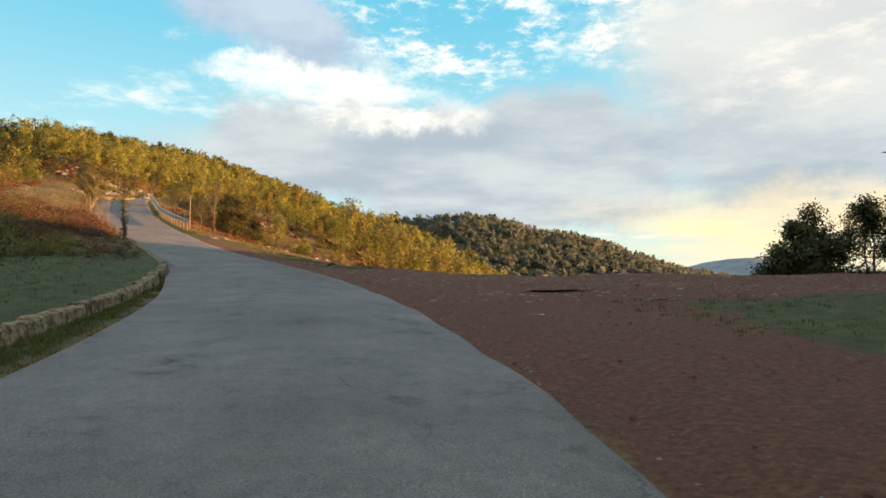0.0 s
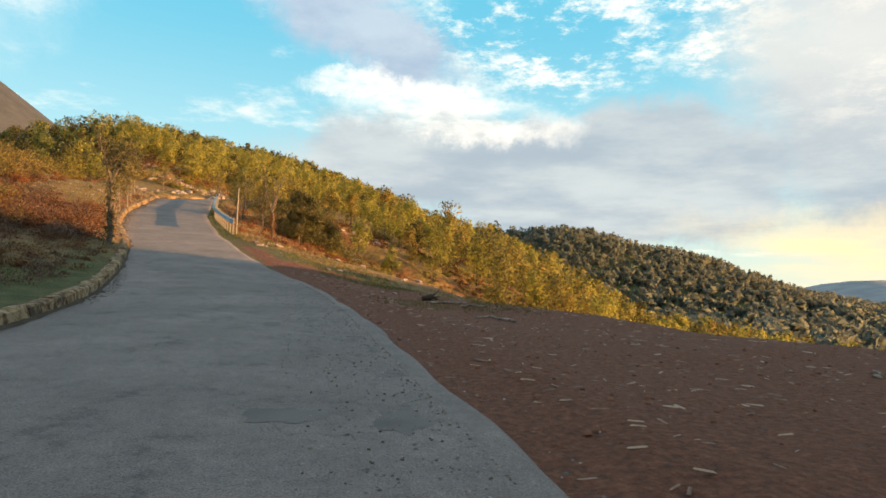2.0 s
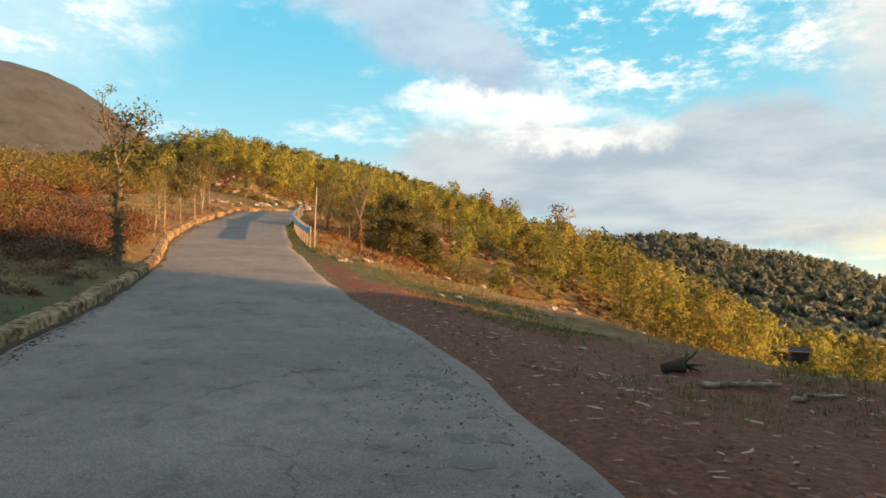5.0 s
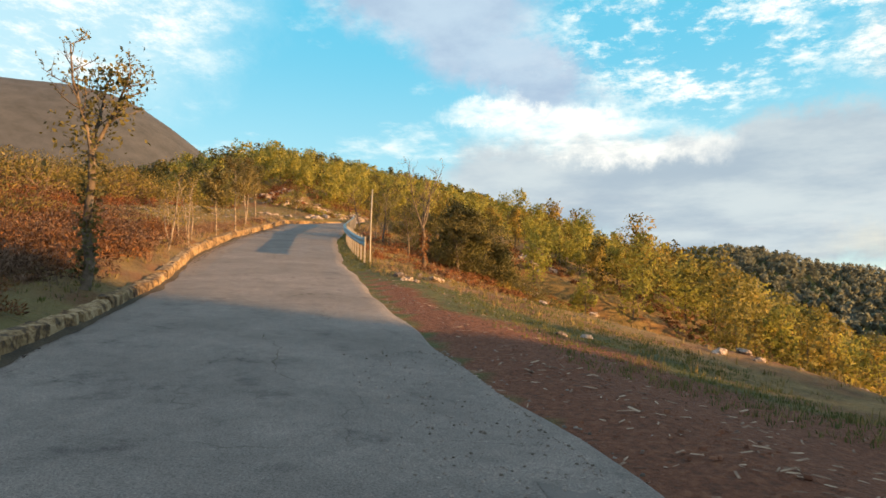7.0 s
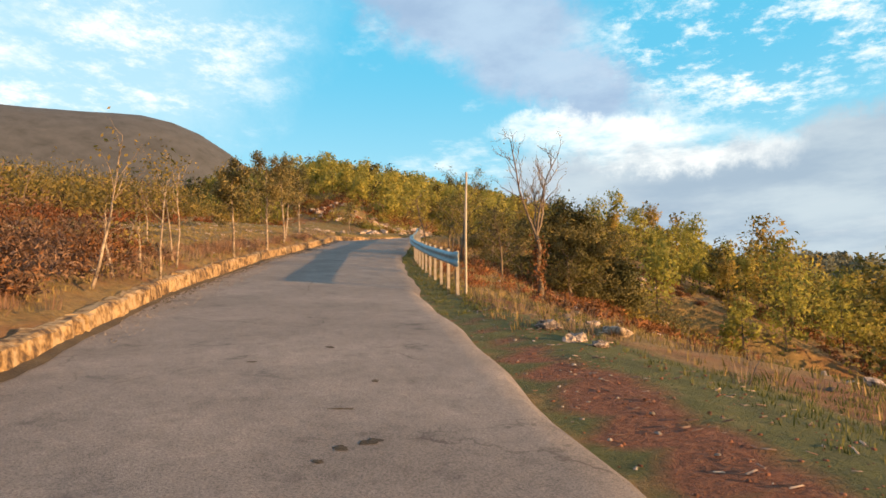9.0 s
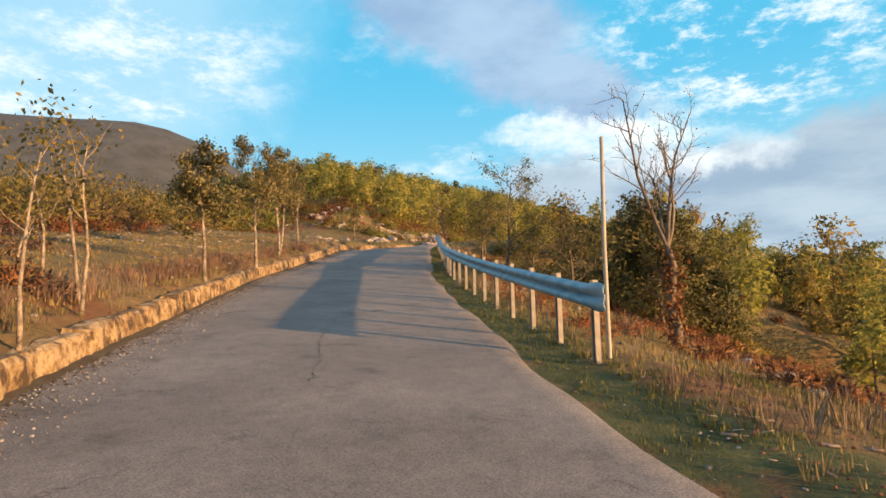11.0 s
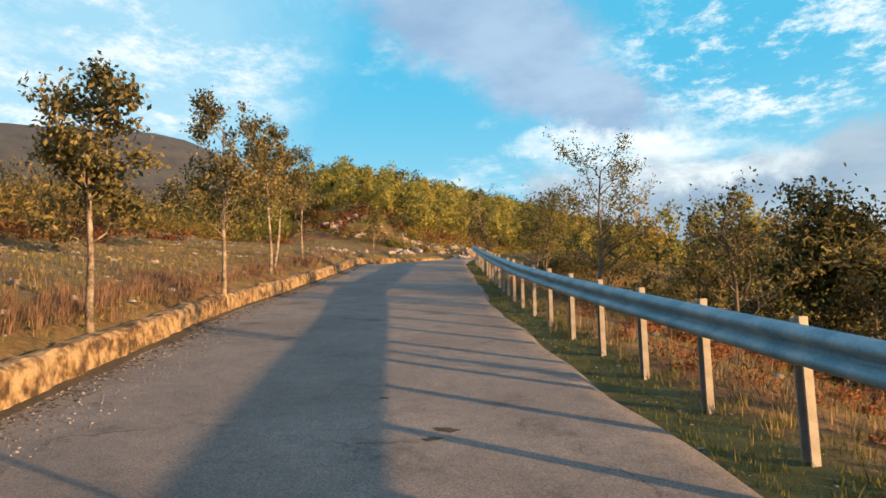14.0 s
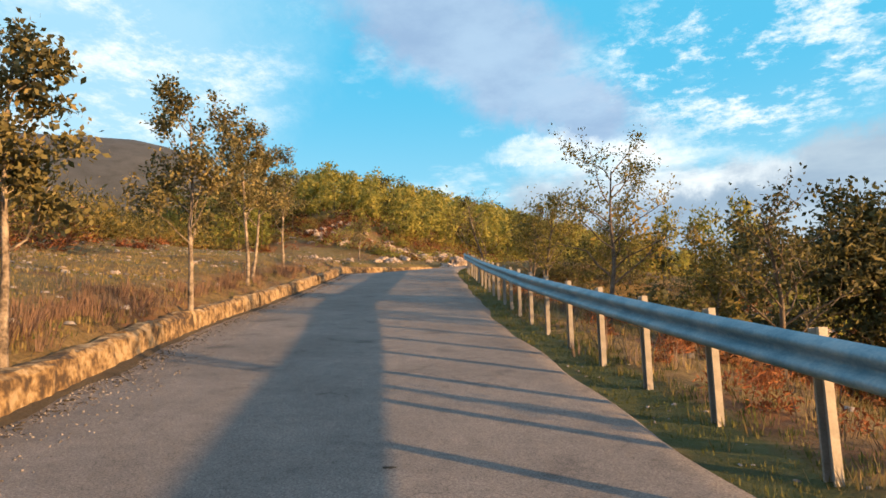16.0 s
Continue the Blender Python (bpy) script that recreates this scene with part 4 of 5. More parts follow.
EDGE = [(16.9, 34.0, 2.3, 81, 600), (18.3, 33.8, 2.4, 82, 3000), (19.6, 34.6, 3.2, 83, 4200), (21.4, 35.2, 4.1, 84, 4200), (20.2, 32.6, 2.6, 85, 3600), (23.2, 34.0, 4.2, 86, 3600), (24.6, 36.6, 4.6, 87, 3600), (18.9, 32.4, 2.2, 88, 2600), (17.6, 33.2, 1.9, 89, 2400)]
for x, y, h, seed, n_leaf in EDGE:
    t_ = tree("knoll_tree", seed, h, 0.07, BARK, LEAF_DARK, n_leaf, 0.075, 0.20, "dark bushy tree on the knoll beyond the earth flat", limbs=11, first=0.12, spread_=0.9, levels=2)
    tagged(planted(t_, x, y, seed * 25), group="trees on the knoll")


# ---------------------------------------------------------------- brush, grass, stones
def tufts(name, places, rng_, mat, label, blades, tall, wide, width=0.012, category="grass"):
    """Upright blades round each place, leaning outwards."""
    blades = max(5, int(blades * 0.8))
    n = len(places)
    p = np.repeat(np.asarray(places), blades, 0)
    m = len(p)
    ang = rng_.uniform(0, 2 * math.pi, m)
    out_ = np.stack([np.cos(ang), np.sin(ang)], 1)
    r = rng_.uniform(0, 1, m)[:, None] * wide
    h = (tall * rng_.uniform(0.4, 1.2, m)) * np.repeat(rng_.uniform(0.6, 1.3, n), blades)
    foot = np.concatenate([p[:, :2] + out_ * r * 0.6, p[:, 2:3] - 0.03], 1)
    tip = np.concatenate([foot[:, :2] + out_ * (h[:, None] * rng_.uniform(0.1, 0.7, m)[:, None]), p[:, 2:3] + h[:, None]], 1)
    side_ = np.stack([-np.sin(ang + 0.6), np.cos(ang + 0.6), np.zeros(m)], 1) * (width * rng_.uniform(0.6, 1.4, m))[:, None]
    mid = (foot + tip) / 2 + np.array([0, 0, 0.06]) * h[:, None]
    v = np.stack([foot - side_, foot + side_, mid + side_ * 0.8, mid - side_ * 0.8, tip], 1).reshape(-1, 3)
    base_ = np.arange(m)[:, None] * 5
    f = [tuple(q) for q in (base_ + np.array([[0, 1, 2, 3]])).tolist()] + [tuple(q) for q in (base_ + np.array([[3, 2, 4]])).tolist()]
    return tagged(mesh_object(name, v, f, mat), label, category, kind="stuff")


def brush(name, places, rng_, mat, label, per, size):
    """Low shrubs: leaf sprays over a dome, with stems."""
    per, size = int(per * 0.66), size * 1.15
    vs, ns = [], []
    for x, y, z, r in places:
        d = rng_.normal(0, 1, (per, 3))
        d /= np.linalg.norm(d, axis=1)[:, None]
        d[:, 2] = np.abs(d[:, 2])
        p = d * (r * rng_.uniform(0.35, 1.05, per))[:, None] * np.array([1, 1, 0.8]) + np.array([x, y, z])
        a = d * 0.8 + rng_.normal(0, 0.6, (per, 3))
        a /= np.linalg.norm(a, axis=1)[:, None]
        b_ = np.cross(a, rng_.normal(0, 1, (per, 3)))
        b_ /= np.linalg.norm(b_, axis=1)[:, None]
        s = (size * rng_.uniform(0.5, 1.5, per))[:, None]
        s = s * 1.2
        vs.append(np.stack([p - a * s, p + b_ * s * 0.5, p + a * s], 1).reshape(-1, 3))
        ns.append(np.repeat(d * 0.8 + rng_.normal(0, 0.4, (per, 3)), 3, 0))
    v = np.concatenate(vs)
    return tagged(leaf_object(name, v, np.concatenate(ns), 3, mat), label, "brush", kind="stuff")


def beside(rng_, n, u0, u1, y0, y1, keep=None, strip=False):
    """Places beside the road between two offsets and two distances up the hill."""
    out_ = []
    while len(out_) < n:
        k = rng_.integers(0, len(LINE))
        if not y0 < LINE[k, 1] < y1:
            continue
        u = rng_.uniform(u0, u1)
        x, y = LINE[k, 0] + SIDE[k, 0] * u + rng_.normal(0, 0.2), LINE[k, 1] + SIDE[k, 1] * u + rng_.normal(0, 0.2)
        if keep and not keep(x, y):
            continue
        out_.append((x, y))
    xy = np.array(out_)
    _, u, _ = road_frame(xy[:, 0], xy[:, 1])
    xy = xy[(-u > 2.5) & (-u < kerb_at(xy[:, 1]) - 0.2)] if strip else xy[np.where(u < 0, -u > kerb_at(xy[:, 1]) + 0.22, u > edge_at(xy[:, 1]) + 0.04)]
    return np.concatenate([xy, land(xy[:, 0], xy[:, 1])[:, None]], 1)


def patchy(x, y, s=0.25, at=0.0):
    return noise.noise(Vector((x * s, y * s, 3.3))) > at


brng = np.random.default_rng(19)


def domes(pl, lo, hi):
    return [(x, y, z, brng.uniform(lo, hi)) for x, y, z in pl]


brush("bracken", domes(beside(brng, 300, -26, -9, 30, 62, lambda x, y: patchy(x, y, 0.16, 0.05)), 0.3, 0.95), brng, BRACKEN, "rust-brown bracken and brambles above the kerb", 300, 0.036)
brush("bank_bracken", domes(beside(brng, 150, -9, -3.2, 29, 43), 0.12, 0.42), brng, BRACKEN, "low rust-brown bracken on the bank behind the kerb", 200, 0.026)
brush("bank_weeds", domes(beside(brng, 150, -9, -3.1, 27, 43), 0.12, 0.40), brng, DRYBRUSH, "low withered weeds on the bank behind the kerb", 200, 0.026)
brush("bracken", domes(beside(brng, 420, -40, -13, 60, 78, lambda x, y: patchy(x, y, 0.15, 0.05)), 0.3, 1.0), brng, RUST, "rust-red bracken on the upper meadow", 190, 0.06)
brush("ochre_scrub", domes(beside(brng, 330, -48, -17, 22, 80, lambda x, y: patchy(x, y, 0.12, -0.15)), 0.9, 2.1), brng, LEAF_OCHRE, "ochre hedge scrub at the top of the meadow", 300, 0.085)
brush("russet_scrub", domes(beside(brng, 220, -40, -12, 14, 70, lambda x, y: patchy(x, y, 0.11, 0.1)), 0.5, 1.3), brng, BRACKEN, "russet scrub at the top of the meadow", 360, 0.07)
brush("knoll_scrub", [(x, y, height(x, y), brng.uniform(0.4, 1.0)) for x, y in brng.uniform((16.8, 31.5), (27, 39), (60, 2))], brng, LEAF_DARK, "dark bushes on the knoll", 200, 0.08)
brush("dark_scrub", domes(beside(brng, 60, -22, -8, 12, 32), 0.6, 1.7), brng, LEAF_DARK, "dark bushes over the lower meadow", 420, 0.08)
brush("slope_bracken", domes(beside(brng, 640, 5, 34, 44, 76, lambda x, y: patchy(x, y, 0.15, 0.0)), 0.2, 0.5), brng, BRACKEN, "rust-red bracken on the slope below the road", 170, 0.055)
brush("slope_scrub", domes(beside(brng, 200, 9, 40, 34, 76, lambda x, y: patchy(x + 40, y, 0.13, 0.05)), 0.3, 0.8), brng, LEAF_OCHRE, "ochre scrub on the slope below the road", 200, 0.09)
brush("hedge", domes(beside(brng, 170, -24, -12, 42, 74, lambda x, y: patchy(x, y, 0.13, -0.25)), 1.6, 3.4), brng, LEAF_OCHRE, "tall ochre hedge of hazel along the meadow", 900, 0.072)
brush("hedge", domes(beside(brng, 100, -26, -12, 40, 76, lambda x, y: patchy(x + 20, y, 0.13, -0.15)), 1.4, 3.1), brng, LEAF_SPARSE, "dull olive hedge of hazel along the meadow", 900, 0.068)
brush("hedge", domes(beside(brng, 70, -22, -11, 38, 66, lambda x, y: patchy(x - 20, y, 0.13, -0.15)), 1.2, 2.6), brng, DRYBRUSH, "leafless pinkish-brown hedge along the meadow", 900, 0.06)
brush("bramble", domes(beside(brng, 150, -8, -3.5, 37, 47.5, lambda x, y: patchy(x, y, 0.4, -0.3)), 0.25, 0.8) + domes(beside(brng, 130, -18, -7, 34, 53), 0.4, 1.2), brng, BRACKEN, "russet bramble thicket above the kerb", 460, 0.032)
brush("dry_bramble", domes(beside(brng, 150, -8, -3.4, 37, 47.5, lambda x, y: patchy(x, y + 50, 0.4, -0.3)), 0.25, 0.8) + domes(beside(brng, 130, -17, -6, 33, 53), 0.35, 1.1), brng, DRYBRUSH, "grey-brown withered bramble above the kerb", 460, 0.031)
brush("thorn_scrub", domes(beside(brng, 130, -26, -6, 27, 48, lambda x, y: patchy(x + 9, y, 0.19, -0.05)), 0.5, 1.5), brng, LEAF_OCHRE, "ochre thorn scrub above the kerb", 560, 0.045)
brush("olive_scrub", domes(beside(brng, 60, -22, -8, 26, 48, lambda x, y: patchy(x, y + 30, 0.19, -0.05)), 0.5, 1.4), brng, LEAF_SPARSE, "dull olive scrub above the kerb", 560, 0.045)
brush("bracken", domes(beside(brng, 120, -15, -9.5, 47, 76, lambda x, y: patchy(x, y, 0.25, -0.2)), 0.3, 0.75), brng, RUST, "rust-red bracken along the meadow's upper edge", 300, 0.045)
brush("rock_bracken", [(x, y, height(x, y), brng.uniform(0.3, 0.7)) for x, y in brng.normal((-51.5, 86.5), (3.2, 2.0), (60, 2))], brng, RUST, "rust-red bracken behind the meadow rocks", 200, 0.06)
crest_places = [p for p in brng.uniform((-64, 82), (-38, 116), (420, 2)) if float(road_frame(p[0], p[1])[1][0]) < -8]
crest_places = [(x, y, height(x, y), brng.uniform(0.5, 1.4)) for x, y in crest_places]
brush("crest_scrub", crest_places[::3], brng, BRACKEN, "rust-red bracken under the hilltop trees", 260, 0.08)
brush("crest_scrub", crest_places[1::3], brng, LEAF_OCHRE, "ochre brush under the hilltop trees", 260, 0.08)
brush("crest_scrub", crest_places[2::3], brng, LEAF_OLIVE, "olive brush under the hilltop trees", 260, 0.08)
brush("bank_brush", domes(beside(brng, 80, 6.5, 15, 55, 78), 0.7, 1.7), brng, LEAF_DULL, "dull olive brush below the guardrail", 900, 0.045)
brush("red_bracken", domes(beside(brng, 75, 3.5, 8.0, 46, 66), 0.15, 0.40), brng, RUST, "red bracken below the guardrail", 300, 0.024)
# leaf colour set between the thicket's own olive and its shade
brush("dark_thicket", thick_, brng, LEAF_DULL, "dull green ivy mass below the guardrail", 520, 0.055)
low_scrub = []
while len(low_scrub) < 520:
    x, y = brng.uniform(-12, 40), brng.uniform(40, 150)
    if y + 0.35 * x > 36 and float(road_frame(x, y)[1][0]) > 12:
        low_scrub.append((x, y, height(x, y), brng.uniform(0.4, 1.3)))
brush("valley_bracken", low_scrub[:260], brng, BRACKEN, "rust-red bracken between the valley trees", 200, 0.09)
brush("valley_brush", low_scrub[260:], brng, LEAF_OLIVE, "yellow-green brush between the valley trees", 240, 0.09)
tufts("bare_shrubs", beside(brng, 90, -30, -7, 28, 74, lambda x, y: patchy(x, y + 9, 0.2, 0.0)), brng, TWIG, "leafless grey-brown shrubs above the kerb", 40, 0.34, 0.7, 0.004, "shrubs")
tufts("flat_grass", [p for p in [(x, y, height(x, y)) for x, y in brng.uniform((3.6, 3), (13, 13.5), (900, 2))] if patchy(p[0], p[1], 0.5, -0.1)], brng, GRASS, "short green grass at the edge of the earth flat", 14, 0.06, 0.2, 0.006)
tufts("strip_grass", beside(brng, 3600, -3.45, -2.5, -2, 24, None, True), brng, GRASS, "grass strip between asphalt and kerb", 10, 0.06, 0.15, 0.006)
tufts("meadow_grass", beside(brng, 4200, -18, -2.85, 26, 80), brng, STRAW, "dry tufted grass on the meadow", 9, 0.08, 0.2, 0.006)
tufts("green_tufts", beside(brng, 2600, -12, -2.85, 34, 78, lambda x, y: patchy(x, y, 0.3, -0.1)), brng, GRASS, "olive-green grass tufts on the meadow", 9, 0.06, 0.2, 0.006)
tufts("kerb_weeds", beside(brng, 260, -4.2, -2.8, 30, 74, lambda x, y: patchy(x, y, 0.45, 0.08)), brng, TWIG, "withered weeds behind the kerb", 16, 0.17, 0.22, 0.004)
tufts("turf", beside(brng, 6500, -9.5, -2.85, 41, 68), brng, STRAW, "short dry turf on the meadow", 7, 0.045, 0.22, 0.007)
tufts("rank_weeds", beside(brng, 520, -3.7, -2.9, 40, 66, lambda x, y: patchy(x, y, 0.7, -0.15)), brng, DRYBRUSH, "rank withered weeds along the kerb", 26, 0.20, 0.2, 0.004)
tufts("lower_grass", beside(brng, 3000, -13, -3.1, -2, 32), brng, GRASS, "short green grass behind the kerb", 9, 0.07, 0.2, 0.006)
tufts("verge_grass", beside(brng, 3600, 2.2, 3.3, 43, 76), brng, GRASS, "green grass verge along the road", 10, 0.045, 0.14, 0.005)
tufts("withered_verge", beside(brng, 3000, 2.9, 7.5, 42, 76), brng, STRAW, "withered grass below the guardrail", 9, 0.11, 0.2, 0.005)
tufts("withered_weeds", beside(brng, 260, 3.2, 7.0, 40, 72, lambda x, y: patchy(x, y, 0.5, 0.0)), brng, TWIG, "tall withered weeds below the guardrail", 22, 0.30, 0.2, 0.004)
tufts("bank_grass", beside(brng, 2200, 3.9, 7.5, 27, 46, lambda x, y: patchy(x, y, 0.3, -0.15)), brng, GRASS, "patchy green grass below the road's edge", 11, 0.06, 0.16, 0.005)
tufts("slope_grass", beside(brng, 5600, 4.6, 26, 28, 76), brng, STRAW, "dry yellow grass on the slope", 8, 0.12, 0.22, 0.008)


def rock_mesh(seed, fine, flat=0.7):
    bm = bmesh.new()
    bmesh.ops.create_icosphere(bm, subdivisions=3 if fine else 2, radius=1.0)
    for v in bm.verts:
        n = noise.noise(v.co * 0.9 + Vector((seed * 3.1, 0, 0))) * 0.65 + noise.noise(v.co * 2.3 + Vector((seed, 5, 0))) * 0.40 + noise.noise(v.co * 5.5 + Vector((seed, 9, 0))) * 0.12
        v.co *= 1 + n
        v.co.z *= flat
        for ax in range(3):
            v.co[ax] = round(v.co[ax] * 3.2) / 3.2 * 0.6 + v.co[ax] * 0.4
    me = bpy.data.meshes.new("rock")
    bm.to_mesh(me)
    bm.free()
    me.materials.append(ROCK)
    return me


ROCKS = [rock_mesh(s_, False) for s_ in range(5)]
BOULDERS = [rock_mesh(s_, True) for s_ in range(5)]


def rock(x, y, r, label, group, rng_):
    ob = new("rock", (BOULDERS if r > 0.3 else ROCKS)[rng_.integers(0, 5)])
    ob.matrix_basis = pose(x, y, height(x, y) + r * 0.12, rng_.uniform(-20, 20), rng_.uniform(-20, 20), rng_.uniform(0, 360)) @ Matrix.Diagonal((r * rng_.uniform(0.7, 1.3), r * rng_.uniform(0.7, 1.2), r * rng_.uniform(0.6, 1.0), 1))
    return tagged(ob, label, "rock", group)


rrng = np.random.default_rng(23)
PILES = [(-50.6, 84.6, 2.6, 20, 0.36, "sunlit pinkish limestone boulder by the meadow's edge", "rocks on the upper meadow"), (-43.6, 85.2, 1.9, 13, 0.42, "pale limestone boulder above the bend", "rocks above the bend"), (-41.6, 88.0, 0.7, 3, 0.5, "tall pale limestone boulder by the bend", "rocks above the bend"), (-46.8, 84.0, 2.5, 7, 0.25, "small grey rock in the meadow grass", "stones in the meadow"), (-17.0, 53.8, 1.2, 8, 0.17, "pale stone in the slope's grass", "stones on the slope"), (-15.55, 43.2, 0.5, 3, 0.11, "sunlit stone on the verge", "stones on the verge"), (-6.9, 33.0, 0.5, 3, 0.10, "grey boulder half sunk in the grass", "boulders on the slope"), (-40.4, 79.0, 1.7, 6, 0.4, "pale limestone rock above the bend", "rocks above the bend"), (-44.5, 76.5, 1.6, 7, 0.22, "sunlit pinkish limestone rock on the meadow", "rocks on the upper meadow"),
         (-37.4, 80.6, 0.8, 5, 0.55, "tall pale limestone boulder by the bend", "rocks above the bend"), (-41.5, 70.5, 2.2, 9, 0.16, "small grey rock in the meadow grass", "stones in the meadow"), (-37.0, 60.0, 3.0, 9, 0.10, "small grey rock in the meadow grass", "stones in the meadow"),
         (-20.7, 74.6, 2.6, 22, 0.36, "white limestone rock on the slope", "white rocks on the slope"), (-18.3, 67.5, 2.0, 12, 0.32, "white limestone rock on the slope", "white rocks on the slope"), (-17.2, 49.3, 0.9, 6, 0.16, "grey stone at the foot of the tree", "stones below the guardrail"),
         (-16.3, 45.2, 1.0, 4, 0.14, "sunlit stone on the verge", "stones on the verge"), (-12.8, 56.0, 2.5, 7, 0.25, "pale stone in the slope's grass", "stones on the slope"), (-8.5, 41.0, 2.0, 6, 0.13, "grey boulder half sunk in the grass", "boulders on the slope"), (-11.0, 47.0, 2.5, 8, 0.2, "pale stone in the slope's grass", "stones on the slope"), (-34.5, 55.5, 3.5, 10, 0.08, "small grey rock in the meadow grass", "stones in the meadow")]
for cx, cy, spread_, n, r, lab, grp in PILES:
    for _ in range(n):
        rock(cx + rrng.normal(0, spread_ * 0.6), cy + rrng.normal(0, spread_ * 0.5), r * rrng.uniform(0.5, 1.25), lab, grp, rrng)


def litter(name, places, rng_, mat, label, lo, hi, thin, category):
    """Many small sticks or stones lying about, each a closed box-like chip."""
    m = len(places)
    p = np.asarray(places)
    L = rng_.uniform(lo, hi, m)
    ang = rng_.uniform(0, math.pi, m)
    a = np.stack([np.cos(ang), np.sin(ang), rng_.normal(0, 0.12, m)], 1) * L[:, None] / 2
    b_ = np.stack([-np.sin(ang), np.cos(ang), np.zeros(m)], 1) * (L * thin * rng_.uniform(0.6, 1.5, m))[:, None] / 2
    c_ = np.stack([np.zeros(m), np.zeros(m), np.ones(m)], 1) * (L * thin * rng_.uniform(0.5, 1.2, m))[:, None] * 0.6
    q = p + np.array([0, 0, 0.0])
    v = np.stack([q - a - b_, q + a - b_, q + a + b_, q - a + b_, q - a * 0.85 - b_ * 0.6 + c_, q + a * 0.8 - b_ * 0.6 + c_, q + a * 0.85 + b_ * 0.5 + c_, q - a * 0.8 + b_ * 0.6 + c_], 1).reshape(-1, 3)
    o = np.arange(m)[:, None, None] * 8
    f = (o + np.array([[4, 5, 6, 7], [0, 1, 5, 4], [1, 2, 6, 5], [2, 3, 7, 6], [3, 0, 4, 7]])[None]).reshape(-1, 4)
    return tagged(mesh_object(name, v, f, mat), label, category, kind="stuff")


def flat_places(rng_, n, x0, x1, y0, y1, keep=None):
    xy = np.stack([rng_.uniform(x0, x1, n), rng_.uniform(y0, y1, n)], 1)
    _, u, _ = road_frame(xy[:, 0], xy[:, 1])
    ok = (u > edge_at(xy[:, 1]) + 0.1) & (xy[:, 1] + 0.35 * xy[:, 0] < 32)
    xy = xy[ok]
    return np.concatenate([xy, land(xy[:, 0], xy[:, 1])[:, None]], 1)


def road_strip(n, u0, u1, y0, y1, toward):
    """Places on the asphalt, thicker towards one of the two offsets."""
    out_ = []
    for _ in range(n):
        k = rrng.integers(0, len(LINE))
        while not y0 < LINE[k, 1] < y1:
            k = rrng.integers(0, len(LINE))
        f = rrng.random() ** 2
        u = u0 + (u1 - u0) * (f if toward == 0 else 1 - f)
        j = rrng.uniform(-0.25, 0.25)
        out_.append((LINE[k, 0] + SIDE[k, 0] * u + TANG[k, 0] * j, LINE[k, 1] + SIDE[k, 1] * u + TANG[k, 1] * j, LINE[k, 2] + 0.02 - 0.012 * abs(u) + j * TANG[k, 2]))
    return out_


beside_gutter = road_strip(3000, -2.44, -2.2, 26, 76, 0)
left_grit = road_strip(4200, -2.52, -1.75, 41, 66, 0) + road_strip(2600, 2.25, 1.0, 17, 34, 0)
litter("wood_chips", flat_places(rrng, 6400, -11, 12, 13, 38), rrng, CHIP, "splintered wood chips and sticks on red earth", 0.02, 0.17, 0.13, "wood chips")
litter("earth_clods", flat_places(rrng, 5200, -10, 16, 3, 34), rrng, CLOD, "clods of red earth beside the road", 0.012, 0.06, 0.7, "earth")
litter("earth_clods", beside(rrng, 1500, 2.2, 4.2, 24, 45), rrng, CLOD, "clods of red earth along the road's edge", 0.01, 0.035, 0.7, "earth")
litter("bark_chips", beside(rrng, 900, 2.5, 4.6, 22, 44), rrng, CHIP, "small wood chips along the road's edge", 0.02, 0.12, 0.15, "wood chips")
litter("gravel", beside(rrng, 1200, 2.2, 3.0, 2, 74), rrng, GRIT, "loose gravel along the road's edge", 0.012, 0.04, 0.7, "gravel")
litter("meadow_stones", beside(rrng, 2300, -14, -3.2, 44, 78, lambda x, y: patchy(x, y, 0.3, -0.15)), rrng, GRIT, "small stones strewn over the meadow", 0.02, 0.11, 0.8, "stones")
litter("gutter_litter", beside_gutter, rrng, GUTTER, "dead leaves and dirt in the gutter", 0.01, 0.04, 0.5, "litter")
litter("left_grit", left_grit, rrng, GRIT, "loose grit along the kerb side of the road", 0.008, 0.024, 0.8, "gravel")
litter("slope_stones", beside(rrng, 220, 3.6, 24, 33, 76), rrng, GRIT, "small stones strewn over the slope", 0.05, 0.18, 0.75, "stones")


# ---------------------------------------------------------------- kerb, rail, pole
def along(s0, s1, step_):
    """Places along the road: index by distance."""
    return [int(np.searchsorted(ARC, s)) for s in np.arange(s0, s1, step_)]


S_OF_Y = lambda y: float(np.interp(y, LINE[:, 1], ARC)) if y < 76 else None
KERB0, KERB1 = S_OF_Y(-4), S_OF_Y(75.5) + 14
kerb = tagged(empty("kerb"), "low weathered concrete kerb along the road", "kerb", kind="structure")


